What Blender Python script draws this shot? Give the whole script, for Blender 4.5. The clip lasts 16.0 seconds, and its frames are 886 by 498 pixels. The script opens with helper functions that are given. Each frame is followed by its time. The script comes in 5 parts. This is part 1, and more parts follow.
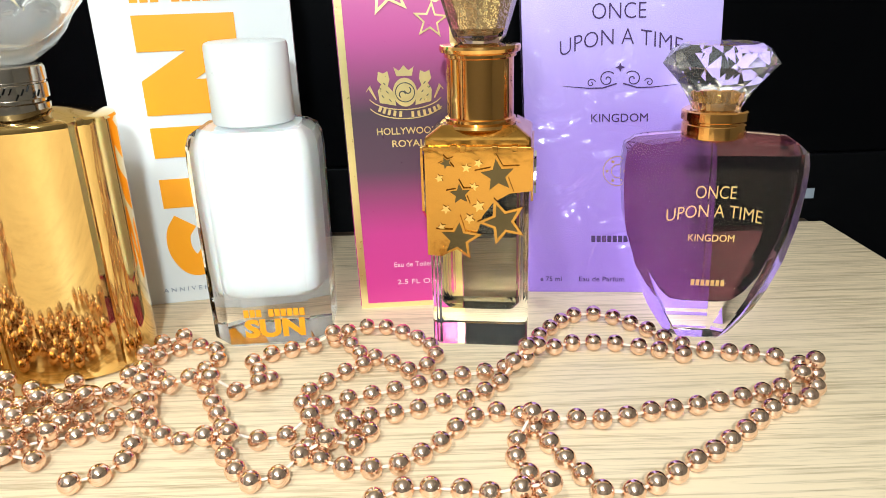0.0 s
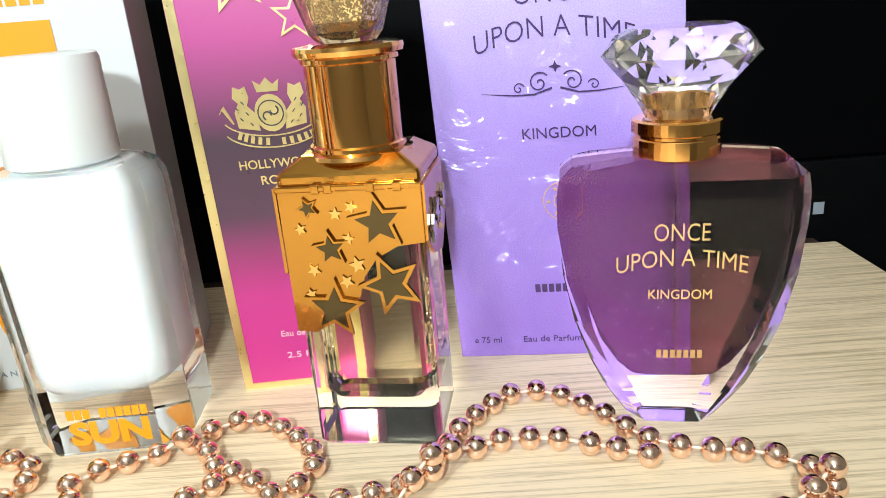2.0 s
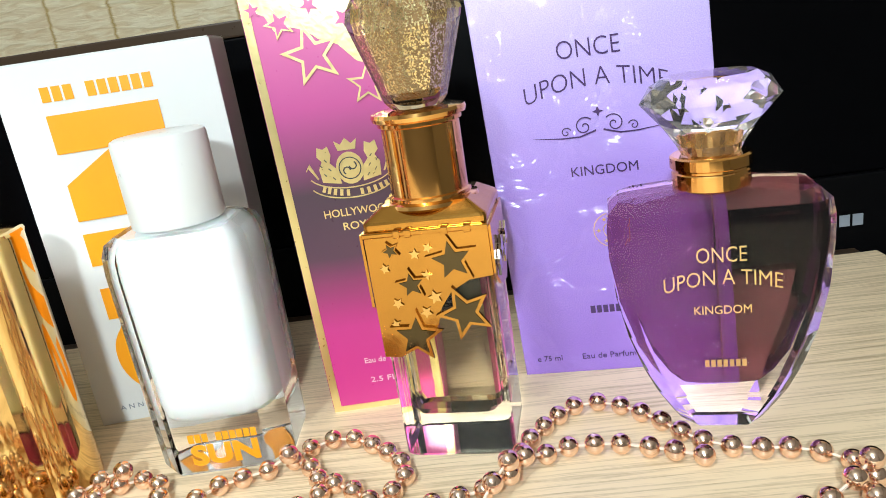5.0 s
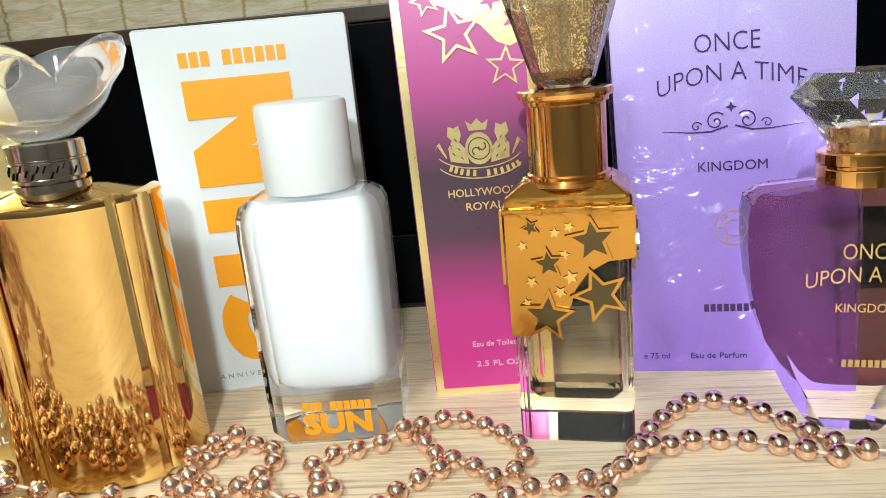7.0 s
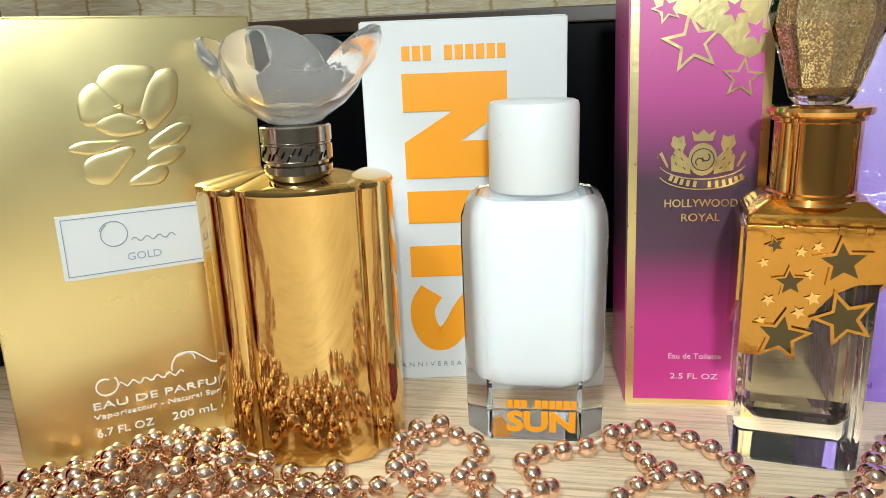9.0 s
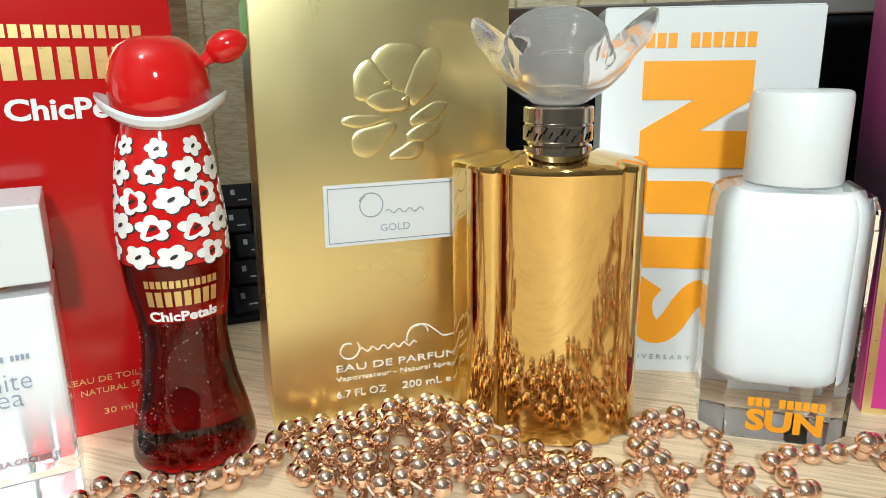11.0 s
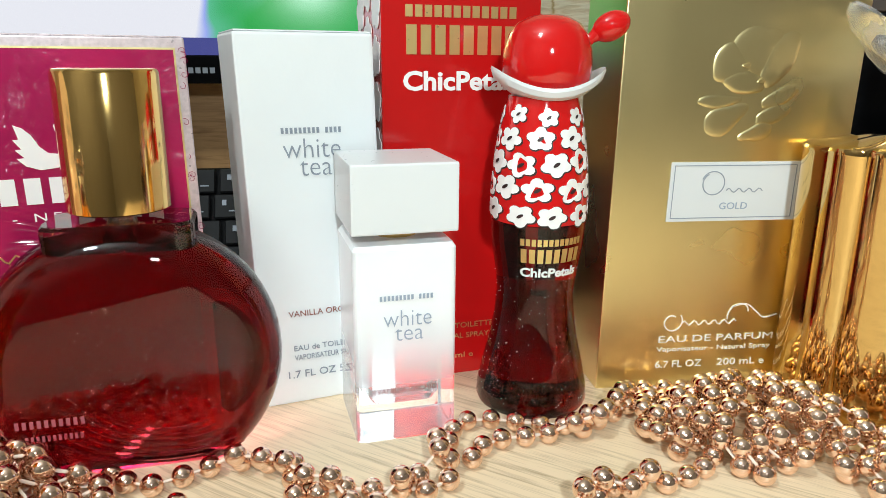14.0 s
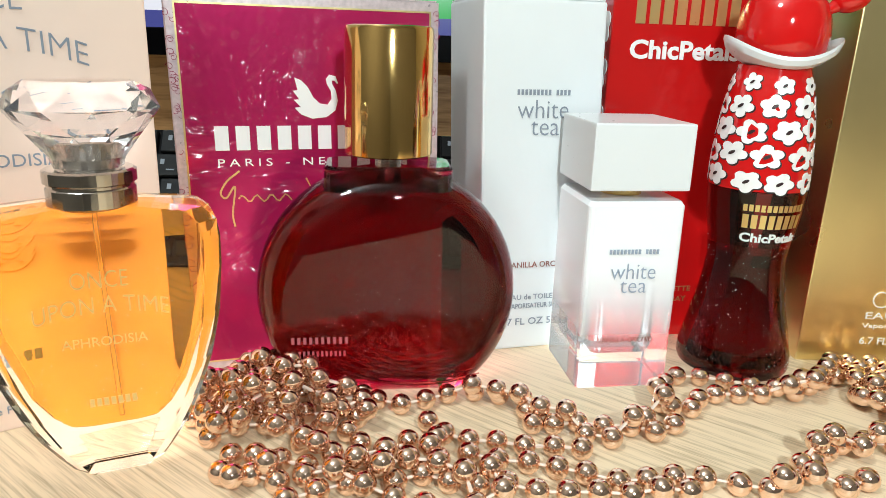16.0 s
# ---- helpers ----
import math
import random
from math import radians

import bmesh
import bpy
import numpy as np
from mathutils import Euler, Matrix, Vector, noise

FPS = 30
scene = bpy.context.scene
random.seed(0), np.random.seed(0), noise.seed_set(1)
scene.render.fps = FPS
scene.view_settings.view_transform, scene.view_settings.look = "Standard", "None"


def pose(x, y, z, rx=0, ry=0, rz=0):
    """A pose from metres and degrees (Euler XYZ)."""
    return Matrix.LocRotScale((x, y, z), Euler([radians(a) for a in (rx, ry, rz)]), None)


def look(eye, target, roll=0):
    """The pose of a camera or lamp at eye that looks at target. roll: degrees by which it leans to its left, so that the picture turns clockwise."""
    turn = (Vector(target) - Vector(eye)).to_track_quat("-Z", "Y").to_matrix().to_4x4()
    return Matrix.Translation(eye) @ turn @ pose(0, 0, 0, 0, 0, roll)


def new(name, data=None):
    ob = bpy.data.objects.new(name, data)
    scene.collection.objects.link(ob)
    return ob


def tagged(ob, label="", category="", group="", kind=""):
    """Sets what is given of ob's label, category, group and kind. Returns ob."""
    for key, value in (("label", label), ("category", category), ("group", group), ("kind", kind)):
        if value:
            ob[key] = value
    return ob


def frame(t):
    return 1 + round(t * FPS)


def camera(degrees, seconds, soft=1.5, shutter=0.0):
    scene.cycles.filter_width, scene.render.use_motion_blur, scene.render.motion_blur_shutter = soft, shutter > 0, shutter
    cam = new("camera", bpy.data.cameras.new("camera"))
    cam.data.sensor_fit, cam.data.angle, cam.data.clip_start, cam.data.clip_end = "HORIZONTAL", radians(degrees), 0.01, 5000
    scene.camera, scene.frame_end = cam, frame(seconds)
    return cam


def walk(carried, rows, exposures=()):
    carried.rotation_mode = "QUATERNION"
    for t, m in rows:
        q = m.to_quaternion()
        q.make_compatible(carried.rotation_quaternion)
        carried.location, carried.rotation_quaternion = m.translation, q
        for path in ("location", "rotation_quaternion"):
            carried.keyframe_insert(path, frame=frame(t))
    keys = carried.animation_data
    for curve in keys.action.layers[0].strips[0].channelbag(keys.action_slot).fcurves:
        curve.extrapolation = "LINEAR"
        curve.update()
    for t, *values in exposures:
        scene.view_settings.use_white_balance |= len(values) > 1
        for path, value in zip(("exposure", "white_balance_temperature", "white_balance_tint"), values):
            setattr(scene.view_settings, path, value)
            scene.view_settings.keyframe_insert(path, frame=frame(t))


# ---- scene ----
cam = camera(64.2, 16.0, soft=0.35)
METRES, EYE, TILT, LEAN, TURN = 0.5, 0.159, 0.0, 0.0, 0.0
ROWS = [
    (0.0, 0.0, 0.0, 0.0, -0.62, -20.45, 1.66),
    (0.5, 0.0422, 0.0841, -0.0187, -0.94, -20.39, 1.99),
    (1.0, 0.0737, 0.1419, -0.0344, -1.06, -20.4, 2.37),
    (1.5, 0.0924, 0.1667, -0.0412, -1.07, -20.21, 3.09),
    (2.0, 0.0951, 0.1677, -0.0245, -0.42, -19.69, 4.4),
    (2.5, 0.0875, 0.1512, 0.009, 0.55, -19.09, 5.76),
    (3.0, 0.0917, 0.139, 0.0365, 0.99, -18.87, 6.98),
    (3.5, 0.0904, 0.128, 0.0404, 1.43, -18.7, 8.16),
    (6.0, 0.0587, 0.1005, -0.0134, 3.29, -16.44, 7.59),
    (6.5, 0.0236, 0.0969, -0.0125, 4.07, -15.98, 6.57),
    (7.0, -0.0047, 0.0917, -0.0141, 4.81, -15.58, 5.28),
    (7.5, -0.0449, 0.0975, -0.011, 5.98, -15.39, 4.1),
    (8.0, -0.0745, 0.0965, -0.0003, 7.03, -15.24, 3.19),
    (8.5, -0.1065, 0.0863, -0.0028, 8.41, -15.15, 2.63),
    (9.0, -0.1349, 0.0714, -0.0038, 10.36, -15.27, 2.11),
    (9.5, -0.1642, 0.0612, -0.006, 12.61, -15.03, 1.64),
    (12.0, -0.3038, 0.0044, -0.0188, 22.13, -15.24, 0.36),
    (12.5, -0.324, -0.0132, -0.0204, 24.04, -15.23, 0.23),
    (13.0, -0.3429, -0.03, -0.0198, 26.11, -15.3, 0.08),
    (13.5, -0.3653, -0.0537, -0.0179, 28.08, -15.24, -0.13),
    (14.0, -0.3949, -0.0771, -0.0278, 30.06, -15.16, -0.44),
    (14.5, -0.4185, -0.0995, -0.0302, 31.86, -15.31, -0.89),
    (15.0, -0.4386, -0.1256, -0.0319, 33.86, -15.56, -1.23),
    (15.5, -0.452, -0.1477, -0.0412, 36.04, -15.87, -1.51),
    (16.0, -0.4584, -0.1733, -0.048, 38.23, -16.11, -1.59),
]
walk(cam, [(t, pose(0, 0, EYE, TILT, LEAN, TURN) @ pose(METRES * x, METRES * y, METRES * z, 90 + pitch, roll, yaw)) for t, x, y, z, yaw, pitch, roll in ROWS],
     exposures=[(0.0, 0.18), (1.5, 0.3), (2.0, 0.27), (3.5, 0.27), (6.0, 0.06), (7.5, -0.1), (9.0, -0.2), (12.0, -0.2), (16.0, -0.16)])

# ---- world and light ----
world = bpy.data.worlds.new("world")
scene.world = world
world.use_nodes = True
world.node_tree.nodes["Background"].inputs["Color"].default_value = (1.0, 0.93, 0.84, 1)
world.node_tree.nodes["Background"].inputs["Strength"].default_value = 0.02


def area_lamp(name, eye, target, size, watts, colour):
    data = bpy.data.lights.new(name, "AREA")
    data.shape, data.size, data.energy, data.color = "DISK", size, watts, colour
    ob = new(name, data)
    ob.matrix_world = look(eye, target)
    return ob


area_lamp("torch_light", (-0.01, -0.21, 0.34), (-0.14, 0.25, 0.06), 0.045, 2.95, (0.83, 0.97, 1.0))
bulb = bpy.data.lights.new("ceiling_lamp_light", "POINT")
bulb.energy, bulb.shadow_soft_size, bulb.color = 41.0, 0.1, (0.87, 0.98, 1.0)
CEIL = new("ceiling_lamp_light", bulb)
CEIL.location = (-0.42, -0.75, 1.35)

# ---- materials ----


def nodes_of(m):
    m.use_nodes = True
    t = m.node_tree
    return t, t.nodes, t.links, t.nodes["Principled BSDF"]


def rgba(c):
    return (c[0], c[1], c[2], 1.0)


def plain(name, colour, rough=0.5, metal=0.0, trans=0.0, ior=1.45, vary=0.06, scale=60.0, bump=0.0, bump_scale=400.0, coat=0.0, sub=0.0, spec=0.5):
    """A surface with slight colour variation at two scales and a fine relief."""
    m = bpy.data.materials.new(name)
    t, n, l, p = nodes_of(m)
    co = n.new("ShaderNodeTexCoord")
    a = n.new("ShaderNodeTexNoise")
    a.inputs["Scale"].default_value, a.inputs["Detail"].default_value = scale, 5.0
    l.new(co.outputs["Object"], a.inputs["Vector"])
    mix = n.new("ShaderNodeMix")
    mix.data_type = "RGBA"
    mix.inputs[6].default_value = rgba([c * (1 - vary) for c in colour])
    mix.inputs[7].default_value = rgba([min(1, c * (1 + vary)) for c in colour])
    l.new(a.outputs["Fac"], mix.inputs[0])
    l.new(mix.outputs[2], p.inputs["Base Color"])
    r = n.new("ShaderNodeMapRange")
    r.inputs["To Min"].default_value, r.inputs["To Max"].default_value = max(0.0, rough * 0.8), min(1, rough * 1.2)
    b = n.new("ShaderNodeTexNoise")
    b.inputs["Scale"].default_value = bump_scale
    l.new(co.outputs["Object"], b.inputs["Vector"])
    l.new(b.outputs["Fac"], r.inputs["Value"])
    l.new(r.outputs["Result"], p.inputs["Roughness"])
    p.inputs["Metallic"].default_value = metal
    p.inputs["Transmission Weight"].default_value = trans
    p.inputs["IOR"].default_value = ior
    p.inputs["Coat Weight"].default_value = coat
    p.inputs["Specular IOR Level"].default_value = spec
    if sub:
        p.inputs["Subsurface Weight"].default_value = sub
        p.inputs["Subsurface Scale"].default_value = 0.003
    if bump:
        bp = n.new("ShaderNodeBump")
        bp.inputs["Strength"].default_value, bp.inputs["Distance"].default_value = bump, 0.0004
        l.new(b.outputs["Fac"], bp.inputs["Height"])
        l.new(bp.outputs["Normal"], p.inputs["Normal"])
    return m


def ramp_z(name, stops, rough=0.35, metal=0.0, axis="Z", speck=0.0):
    """A colour gradient along the height of a part, in its own metres."""
    m = plain(name, (0.5, 0.5, 0.5), rough, metal)
    t, n, l, p = nodes_of(m)
    co = n.new("ShaderNodeTexCoord")
    s = n.new("ShaderNodeSeparateXYZ")
    l.new(co.outputs["Object"], s.inputs[0])
    mr = n.new("ShaderNodeMapRange")
    lo, hi = stops[0][0], stops[-1][0]
    mr.inputs["From Min"].default_value, mr.inputs["From Max"].default_value = lo, hi
    l.new(s.outputs[axis], mr.inputs["Value"])
    cr = n.new("ShaderNodeValToRGB")
    e = cr.color_ramp.elements
    e[0].position, e[0].color = 0.0, rgba(stops[0][1])
    e[1].position, e[1].color = 1.0, rgba(stops[-1][1])
    for z, c in stops[1:-1]:
        k = e.new((z - lo) / (hi - lo))
        k.color = rgba(c)
    l.new(mr.outputs["Result"], cr.inputs["Fac"])
    out = cr.outputs["Color"]
    if speck:
        v = n.new("ShaderNodeTexNoise")
        v.inputs["Scale"].default_value, v.inputs["Detail"].default_value = 1800.0, 2.0
        l.new(co.outputs["Object"], v.inputs["Vector"])
        mx = n.new("ShaderNodeMix")
        mx.data_type, mx.blend_type = "RGBA", "OVERLAY"
        mx.inputs[0].default_value = speck
        l.new(out, mx.inputs[6])
        l.new(v.outputs["Fac"], mx.inputs[7])
        out = mx.outputs[2]
    l.new(out, p.inputs["Base Color"])
    return m


def oak(name, dark, light, stretch=(3.0, 60.0, 60.0)):
    m = bpy.data.materials.new(name)
    t, n, l, p = nodes_of(m)
    co = n.new("ShaderNodeTexCoord")
    mp = n.new("ShaderNodeMapping")
    mp.inputs["Scale"].default_value = stretch
    l.new(co.outputs["Object"], mp.inputs["Vector"])
    a = n.new("ShaderNodeTexNoise")
    a.inputs["Scale"].default_value, a.inputs["Detail"].default_value, a.inputs["Roughness"].default_value = 3.2, 7.0, 0.62
    a.inputs["Distortion"].default_value = 0.5
    l.new(mp.outputs["Vector"], a.inputs["Vector"])
    fine = n.new("ShaderNodeTexNoise")
    fine.inputs["Scale"].default_value, fine.inputs["Detail"].default_value = 14.0, 4.0
    l.new(mp.outputs["Vector"], fine.inputs["Vector"])
    big = n.new("ShaderNodeTexNoise")
    big.inputs["Scale"].default_value = 4.0
    l.new(co.outputs["Object"], big.inputs["Vector"])
    add = n.new("ShaderNodeMath")
    add.operation = "ADD"
    l.new(a.outputs["Fac"], add.inputs[0])
    sc = n.new("ShaderNodeMath")
    sc.operation = "MULTIPLY"
    sc.inputs[1].default_value = 0.35
    l.new(fine.outputs["Fac"], sc.inputs[0])
    l.new(sc.outputs[0], add.inputs[1])
    ad2 = n.new("ShaderNodeMath")
    ad2.operation = "MULTIPLY_ADD"
    ad2.inputs[1].default_value = 0.25
    l.new(big.outputs["Fac"], ad2.inputs[0])
    l.new(add.outputs[0], ad2.inputs[2])
    cr = n.new("ShaderNodeValToRGB")
    e = cr.color_ramp.elements
    e[0].position, e[0].color = 0.58, rgba(dark)
    e[1].position, e[1].color = 0.84, rgba(light)
    l.new(ad2.outputs[0], cr.inputs["Fac"])
    l.new(cr.outputs["Color"], p.inputs["Base Color"])
    p.inputs["Roughness"].default_value = 0.48
    bp = n.new("ShaderNodeBump")
    bp.inputs["Strength"].default_value, bp.inputs["Distance"].default_value = 0.15, 0.0005
    l.new(add.outputs[0], bp.inputs["Height"])
    l.new(bp.outputs["Normal"], p.inputs["Normal"])
    return m


def wallpaper():
    m = bpy.data.materials.new("crinkled_wallpaper")
    t, n, l, p = nodes_of(m)
    co = n.new("ShaderNodeTexCoord")
    mp = n.new("ShaderNodeMapping")
    mp.inputs["Scale"].default_value = (14.0, 14.0, 70.0)
    l.new(co.outputs["Object"], mp.inputs["Vector"])
    a = n.new("ShaderNodeTexNoise")
    a.inputs["Scale"].default_value, a.inputs["Detail"].default_value, a.inputs["Distortion"].default_value = 1.6, 6.0, 1.2
    l.new(mp.outputs["Vector"], a.inputs["Vector"])
    s = n.new("ShaderNodeSeparateXYZ")
    l.new(co.outputs["Object"], s.inputs[0])
    wob = n.new("ShaderNodeMath")
    wob.operation = "MULTIPLY_ADD"
    wob.inputs[1].default_value = 0.012
    l.new(a.outputs["Fac"], wob.inputs[0])
    l.new(s.outputs["X"], wob.inputs[2])
    md = n.new("ShaderNodeMath")
    md.operation = "PINGPONG"
    md.inputs[1].default_value = 0.046
    l.new(wob.outputs[0], md.inputs[0])
    th = n.new("ShaderNodeMapRange")
    th.inputs["From Min"].default_value, th.inputs["From Max"].default_value = 0.0, 0.004
    th.inputs["To Min"].default_value, th.inputs["To Max"].default_value = 1.0, 0.0
    l.new(md.outputs[0], th.inputs["Value"])
    cr = n.new("ShaderNodeValToRGB")
    e = cr.color_ramp.elements
    e[0].position, e[0].color = 0.35, (0.76, 0.6, 0.37, 1)
    e[1].position, e[1].color = 0.6, (0.92, 0.82, 0.6, 1)
    l.new(a.outputs["Fac"], cr.inputs["Fac"])
    mx = n.new("ShaderNodeMix")
    mx.data_type = "RGBA"
    l.new(th.outputs["Result"], mx.inputs[0])
    l.new(cr.outputs["Color"], mx.inputs[6])
    mx.inputs[7].default_value = (0.5, 0.33, 0.1, 1)
    l.new(mx.outputs[2], p.inputs["Base Color"])
    p.inputs["Roughness"].default_value = 0.6
    bp = n.new("ShaderNodeBump")
    bp.inputs["Strength"].default_value, bp.inputs["Distance"].default_value = 0.9, 0.003
    l.new(a.outputs["Fac"], bp.inputs["Height"])
    l.new(bp.outputs["Normal"], p.inputs["Normal"])
    return m


def screen_picture():
    """A lit display: green picture with a pale cloudy form, and a violet task strip along its foot."""
    m = bpy.data.materials.new("lit_display")
    t, n, l, p = nodes_of(m)
    co = n.new("ShaderNodeTexCoord")
    a = n.new("ShaderNodeTexNoise")
    a.inputs["Scale"].default_value, a.inputs["Detail"].default_value, a.inputs["Distortion"].default_value = 5.5, 2.0, 0.6
    l.new(co.outputs["Object"], a.inputs["Vector"])
    s = n.new("ShaderNodeSeparateXYZ")
    l.new(co.outputs["Object"], s.inputs[0])
    side = n.new("ShaderNodeMapRange")
    side.inputs["From Min"].default_value, side.inputs["From Max"].default_value = 0.04, 0.18
    side.inputs["To Min"].default_value, side.inputs["To Max"].default_value = 0.75, 0.25
    l.new(s.outputs["X"], side.inputs["Value"])
    ad = n.new("ShaderNodeMath")
    ad.operation = "ADD"
    ad2 = n.new("ShaderNodeMath")
    ad2.operation = "MULTIPLY"
    ad2.inputs[1].default_value = 0.6
    l.new(a.outputs["Fac"], ad2.inputs[0])
    l.new(ad2.outputs[0], ad.inputs[0])
    l.new(side.outputs["Result"], ad.inputs[1])
    cr = n.new("ShaderNodeValToRGB")
    e = cr.color_ramp.elements
    e[0].position, e[0].color = 0.66, (0.005, 0.42, 0.06, 1)
    e[1].position, e[1].color = 0.84, (0.9, 0.92, 1.0, 1)
    k = e.new(0.77)
    k.color = (0.1, 0.55, 0.3, 1)
    k = e.new(0.8)
    k.color = (0.35, 0.45, 0.95, 1)
    l.new(ad.outputs[0], cr.inputs["Fac"])
    foot = n.new("ShaderNodeMath")
    foot.operation = "LESS_THAN"
    foot.inputs[1].default_value = 0.018
    l.new(s.outputs["Z"], foot.inputs[0])
    mx = n.new("ShaderNodeMix")
    mx.data_type = "RGBA"
    l.new(foot.outputs[0], mx.inputs[0])
    l.new(cr.outputs["Color"], mx.inputs[6])
    mx.inputs[7].default_value = (0.06, 0.07, 0.3, 1)
    l.new(mx.outputs[2], p.inputs["Emission Color"])
    p.inputs["Emission Strength"].default_value = 1.0
    p.inputs["Base Color"].default_value = (0.01, 0.01, 0.01, 1)
    p.inputs["Roughness"].default_value = 0.2
    return m


def faded_glass():
    """Clear glass under a white lacquer that thins out towards the foot."""
    m = bpy.data.materials.new("white_faded_glass")
    t, n, l, p = nodes_of(m)
    co = n.new("ShaderNodeTexCoord")
    s = n.new("ShaderNodeSeparateXYZ")
    l.new(co.outputs["Object"], s.inputs[0])
    mr = n.new("ShaderNodeMapRange")
    mr.interpolation_type = "SMOOTHSTEP"
    mr.inputs["From Min"].default_value, mr.inputs["From Max"].default_value = 0.01, 0.056
    mr.inputs["To Min"].default_value, mr.inputs["To Max"].default_value = 0.92, 0.05
    l.new(s.outputs["Z"], mr.inputs["Value"])
    l.new(mr.outputs["Result"], p.inputs["Transmission Weight"])
    p.inputs["Base Color"].default_value = (0.92, 0.935, 0.955, 1)
    p.inputs["Roughness"].default_value = 0.04
    p.inputs["IOR"].default_value = 1.45
    return m


def glitter(name, base, flake):
    m = plain(name, base, 0.2, 0.3)
    t, n, l, p = nodes_of(m)
    co = n.new("ShaderNodeTexCoord")
    v = n.new("ShaderNodeTexVoronoi")
    v.inputs["Scale"].default_value = 1700.0
    l.new(co.outputs["Object"], v.inputs["Vector"])
    b = n.new("ShaderNodeBump")
    b.inputs["Strength"].default_value, b.inputs["Distance"].default_value = 1.0, 0.0003
    s = n.new("ShaderNodeSeparateColor")
    l.new(v.outputs["Color"], s.inputs[0])
    l.new(s.outputs[0], b.inputs["Height"])
    l.new(b.outputs["Normal"], p.inputs["Normal"])
    mr = n.new("ShaderNodeMapRange")
    mr.inputs["From Min"].default_value, mr.inputs["From Max"].default_value = 0.57, 0.66
    l.new(s.outputs[1], mr.inputs["Value"])
    mx = n.new("ShaderNodeMix")
    mx.data_type = "RGBA"
    l.new(mr.outputs["Result"], mx.inputs[0])
    mx.inputs[6].default_value, mx.inputs[7].default_value = rgba(base), rgba(flake)
    l.new(mx.outputs[2], p.inputs["Base Color"])
    l.new(mr.outputs["Result"], p.inputs["Metallic"])
    return m


GOLD = plain("polished_gold", (0.86, 0.56, 0.2), 0.09, 1.0, vary=0.03)
DEEP_GOLD = plain("warm_gold", (0.6, 0.3, 0.065), 0.12, 1.0, vary=0.08, bump=0.35, bump_scale=130)
ORANGE_GOLD = plain("orange_gold", (0.86, 0.47, 0.15), 0.1, 1.0, vary=0.03)
PALE_GOLD = plain("mirror_gold", (0.78, 0.52, 0.2), 0.06, 1.0, vary=0.02, bump_scale=20)
FOIL = plain("gold_foil_board", (0.88, 0.73, 0.37), 0.29, 1.0, vary=0.03, bump_scale=25)
FOIL_EDGE = plain("gold_foil_print", (0.9, 0.74, 0.36), 0.3, 1.0, vary=0.1, bump=0.2)
ROSE = plain("rose_gold_bead", (0.99, 0.71, 0.57), 0.075, 1.0, vary=0.04)
SILVER = plain("dark_silver", (0.55, 0.5, 0.45), 0.14, 1.0)
THREAD = plain("pale_thread", (0.75, 0.6, 0.5), 0.6)
GLASS = plain("clear_glass", (0.99, 0.99, 0.99), 0.008, trans=0.992, ior=1.33, vary=0.0)
# a slightly milky body stands in for bright light inside the clear petals
FLOWER_GLASS = plain("flower_glass", (0.99, 0.965, 0.945), 0.006, trans=0.94, ior=1.34, vary=0.0)
MILK_GLASS = plain("thick_bottle_glass", (0.99, 0.99, 0.99), 0.012, trans=1.0, ior=1.45, vary=0.0)
# a trace of white in the crystal replaces brightness from inner reflections
CRYSTAL = plain("cut_crystal", (0.97, 0.95, 0.98), 0.006, trans=0.975, ior=1.42, vary=0.0)
PINKISH = plain("blush_crystal", (0.98, 0.92, 0.88), 0.01, trans=1.0, ior=1.36, vary=0.0)
LILAC_LIQUID = plain("lilac_perfume", (0.31, 0.12, 0.17), 0.01, trans=1.0, ior=1.02, vary=0.0)
AMBER_LIQUID = plain("orange_perfume", (0.98, 0.45, 0.07), 0.01, trans=1.0, ior=1.02, vary=0.0)
STRAW_LIQUID = plain("straw_perfume", (0.9, 0.82, 0.6), 0.02, trans=1.0, ior=1.25, vary=0.0)
CLEAR_LIQUID = plain("clear_perfume", (0.96, 0.9, 0.9), 0.02, trans=1.0, ior=1.25, vary=0.0)
SHOULDER_GLASS = plain("rose_tinted_glass", (0.9, 0.6, 0.6), 0.0, trans=1.0, ior=1.46, vary=0.0)
CLEAR_GLASS = plain("flat_clear_glass", (0.99, 0.99, 0.99), 0.006, trans=0.995, ior=1.3, vary=0.0)
DARK_OUTLINE = plain("dark_brown_ink", (0.03, 0.012, 0.012), 0.5)
WINE_LIQUID = plain("wine_red_perfume", (0.25, 0.018, 0.023), 0.0, trans=1.0, ior=1.06, vary=0.0)
WINE_GLASS = plain("wine_red_glass", (0.8, 0.22, 0.26), 0.0, trans=1.0, ior=1.46, vary=0.0)
CHERRY_GLASS = plain("cherry_red_glass", (0.5, 0.012, 0.02), 0.02, trans=1.0, ior=1.46, vary=0.0)
MILK = plain("white_lotion", (0.7, 0.71, 0.71), 0.35, vary=0.01, sub=0.2)
WHITE_CAP = plain("white_plastic_cap", (0.74, 0.755, 0.76), 0.3, vary=0.01)
WHITE_CARD = plain("white_card", (0.66, 0.67, 0.67), 0.5, vary=0.02, bump=0.08)
TEA_CARD = plain("ribbed_white_card", (0.79, 0.815, 0.82), 0.45, vary=0.02, bump=0.15, bump_scale=250)
ORANGE = plain("orange_print", (0.9, 0.34, 0.012), 0.4, vary=0.03)
RED_CARD = plain("red_gloss_card", (0.52, 0.008, 0.008), 0.16, vary=0.05, coat=0.3)
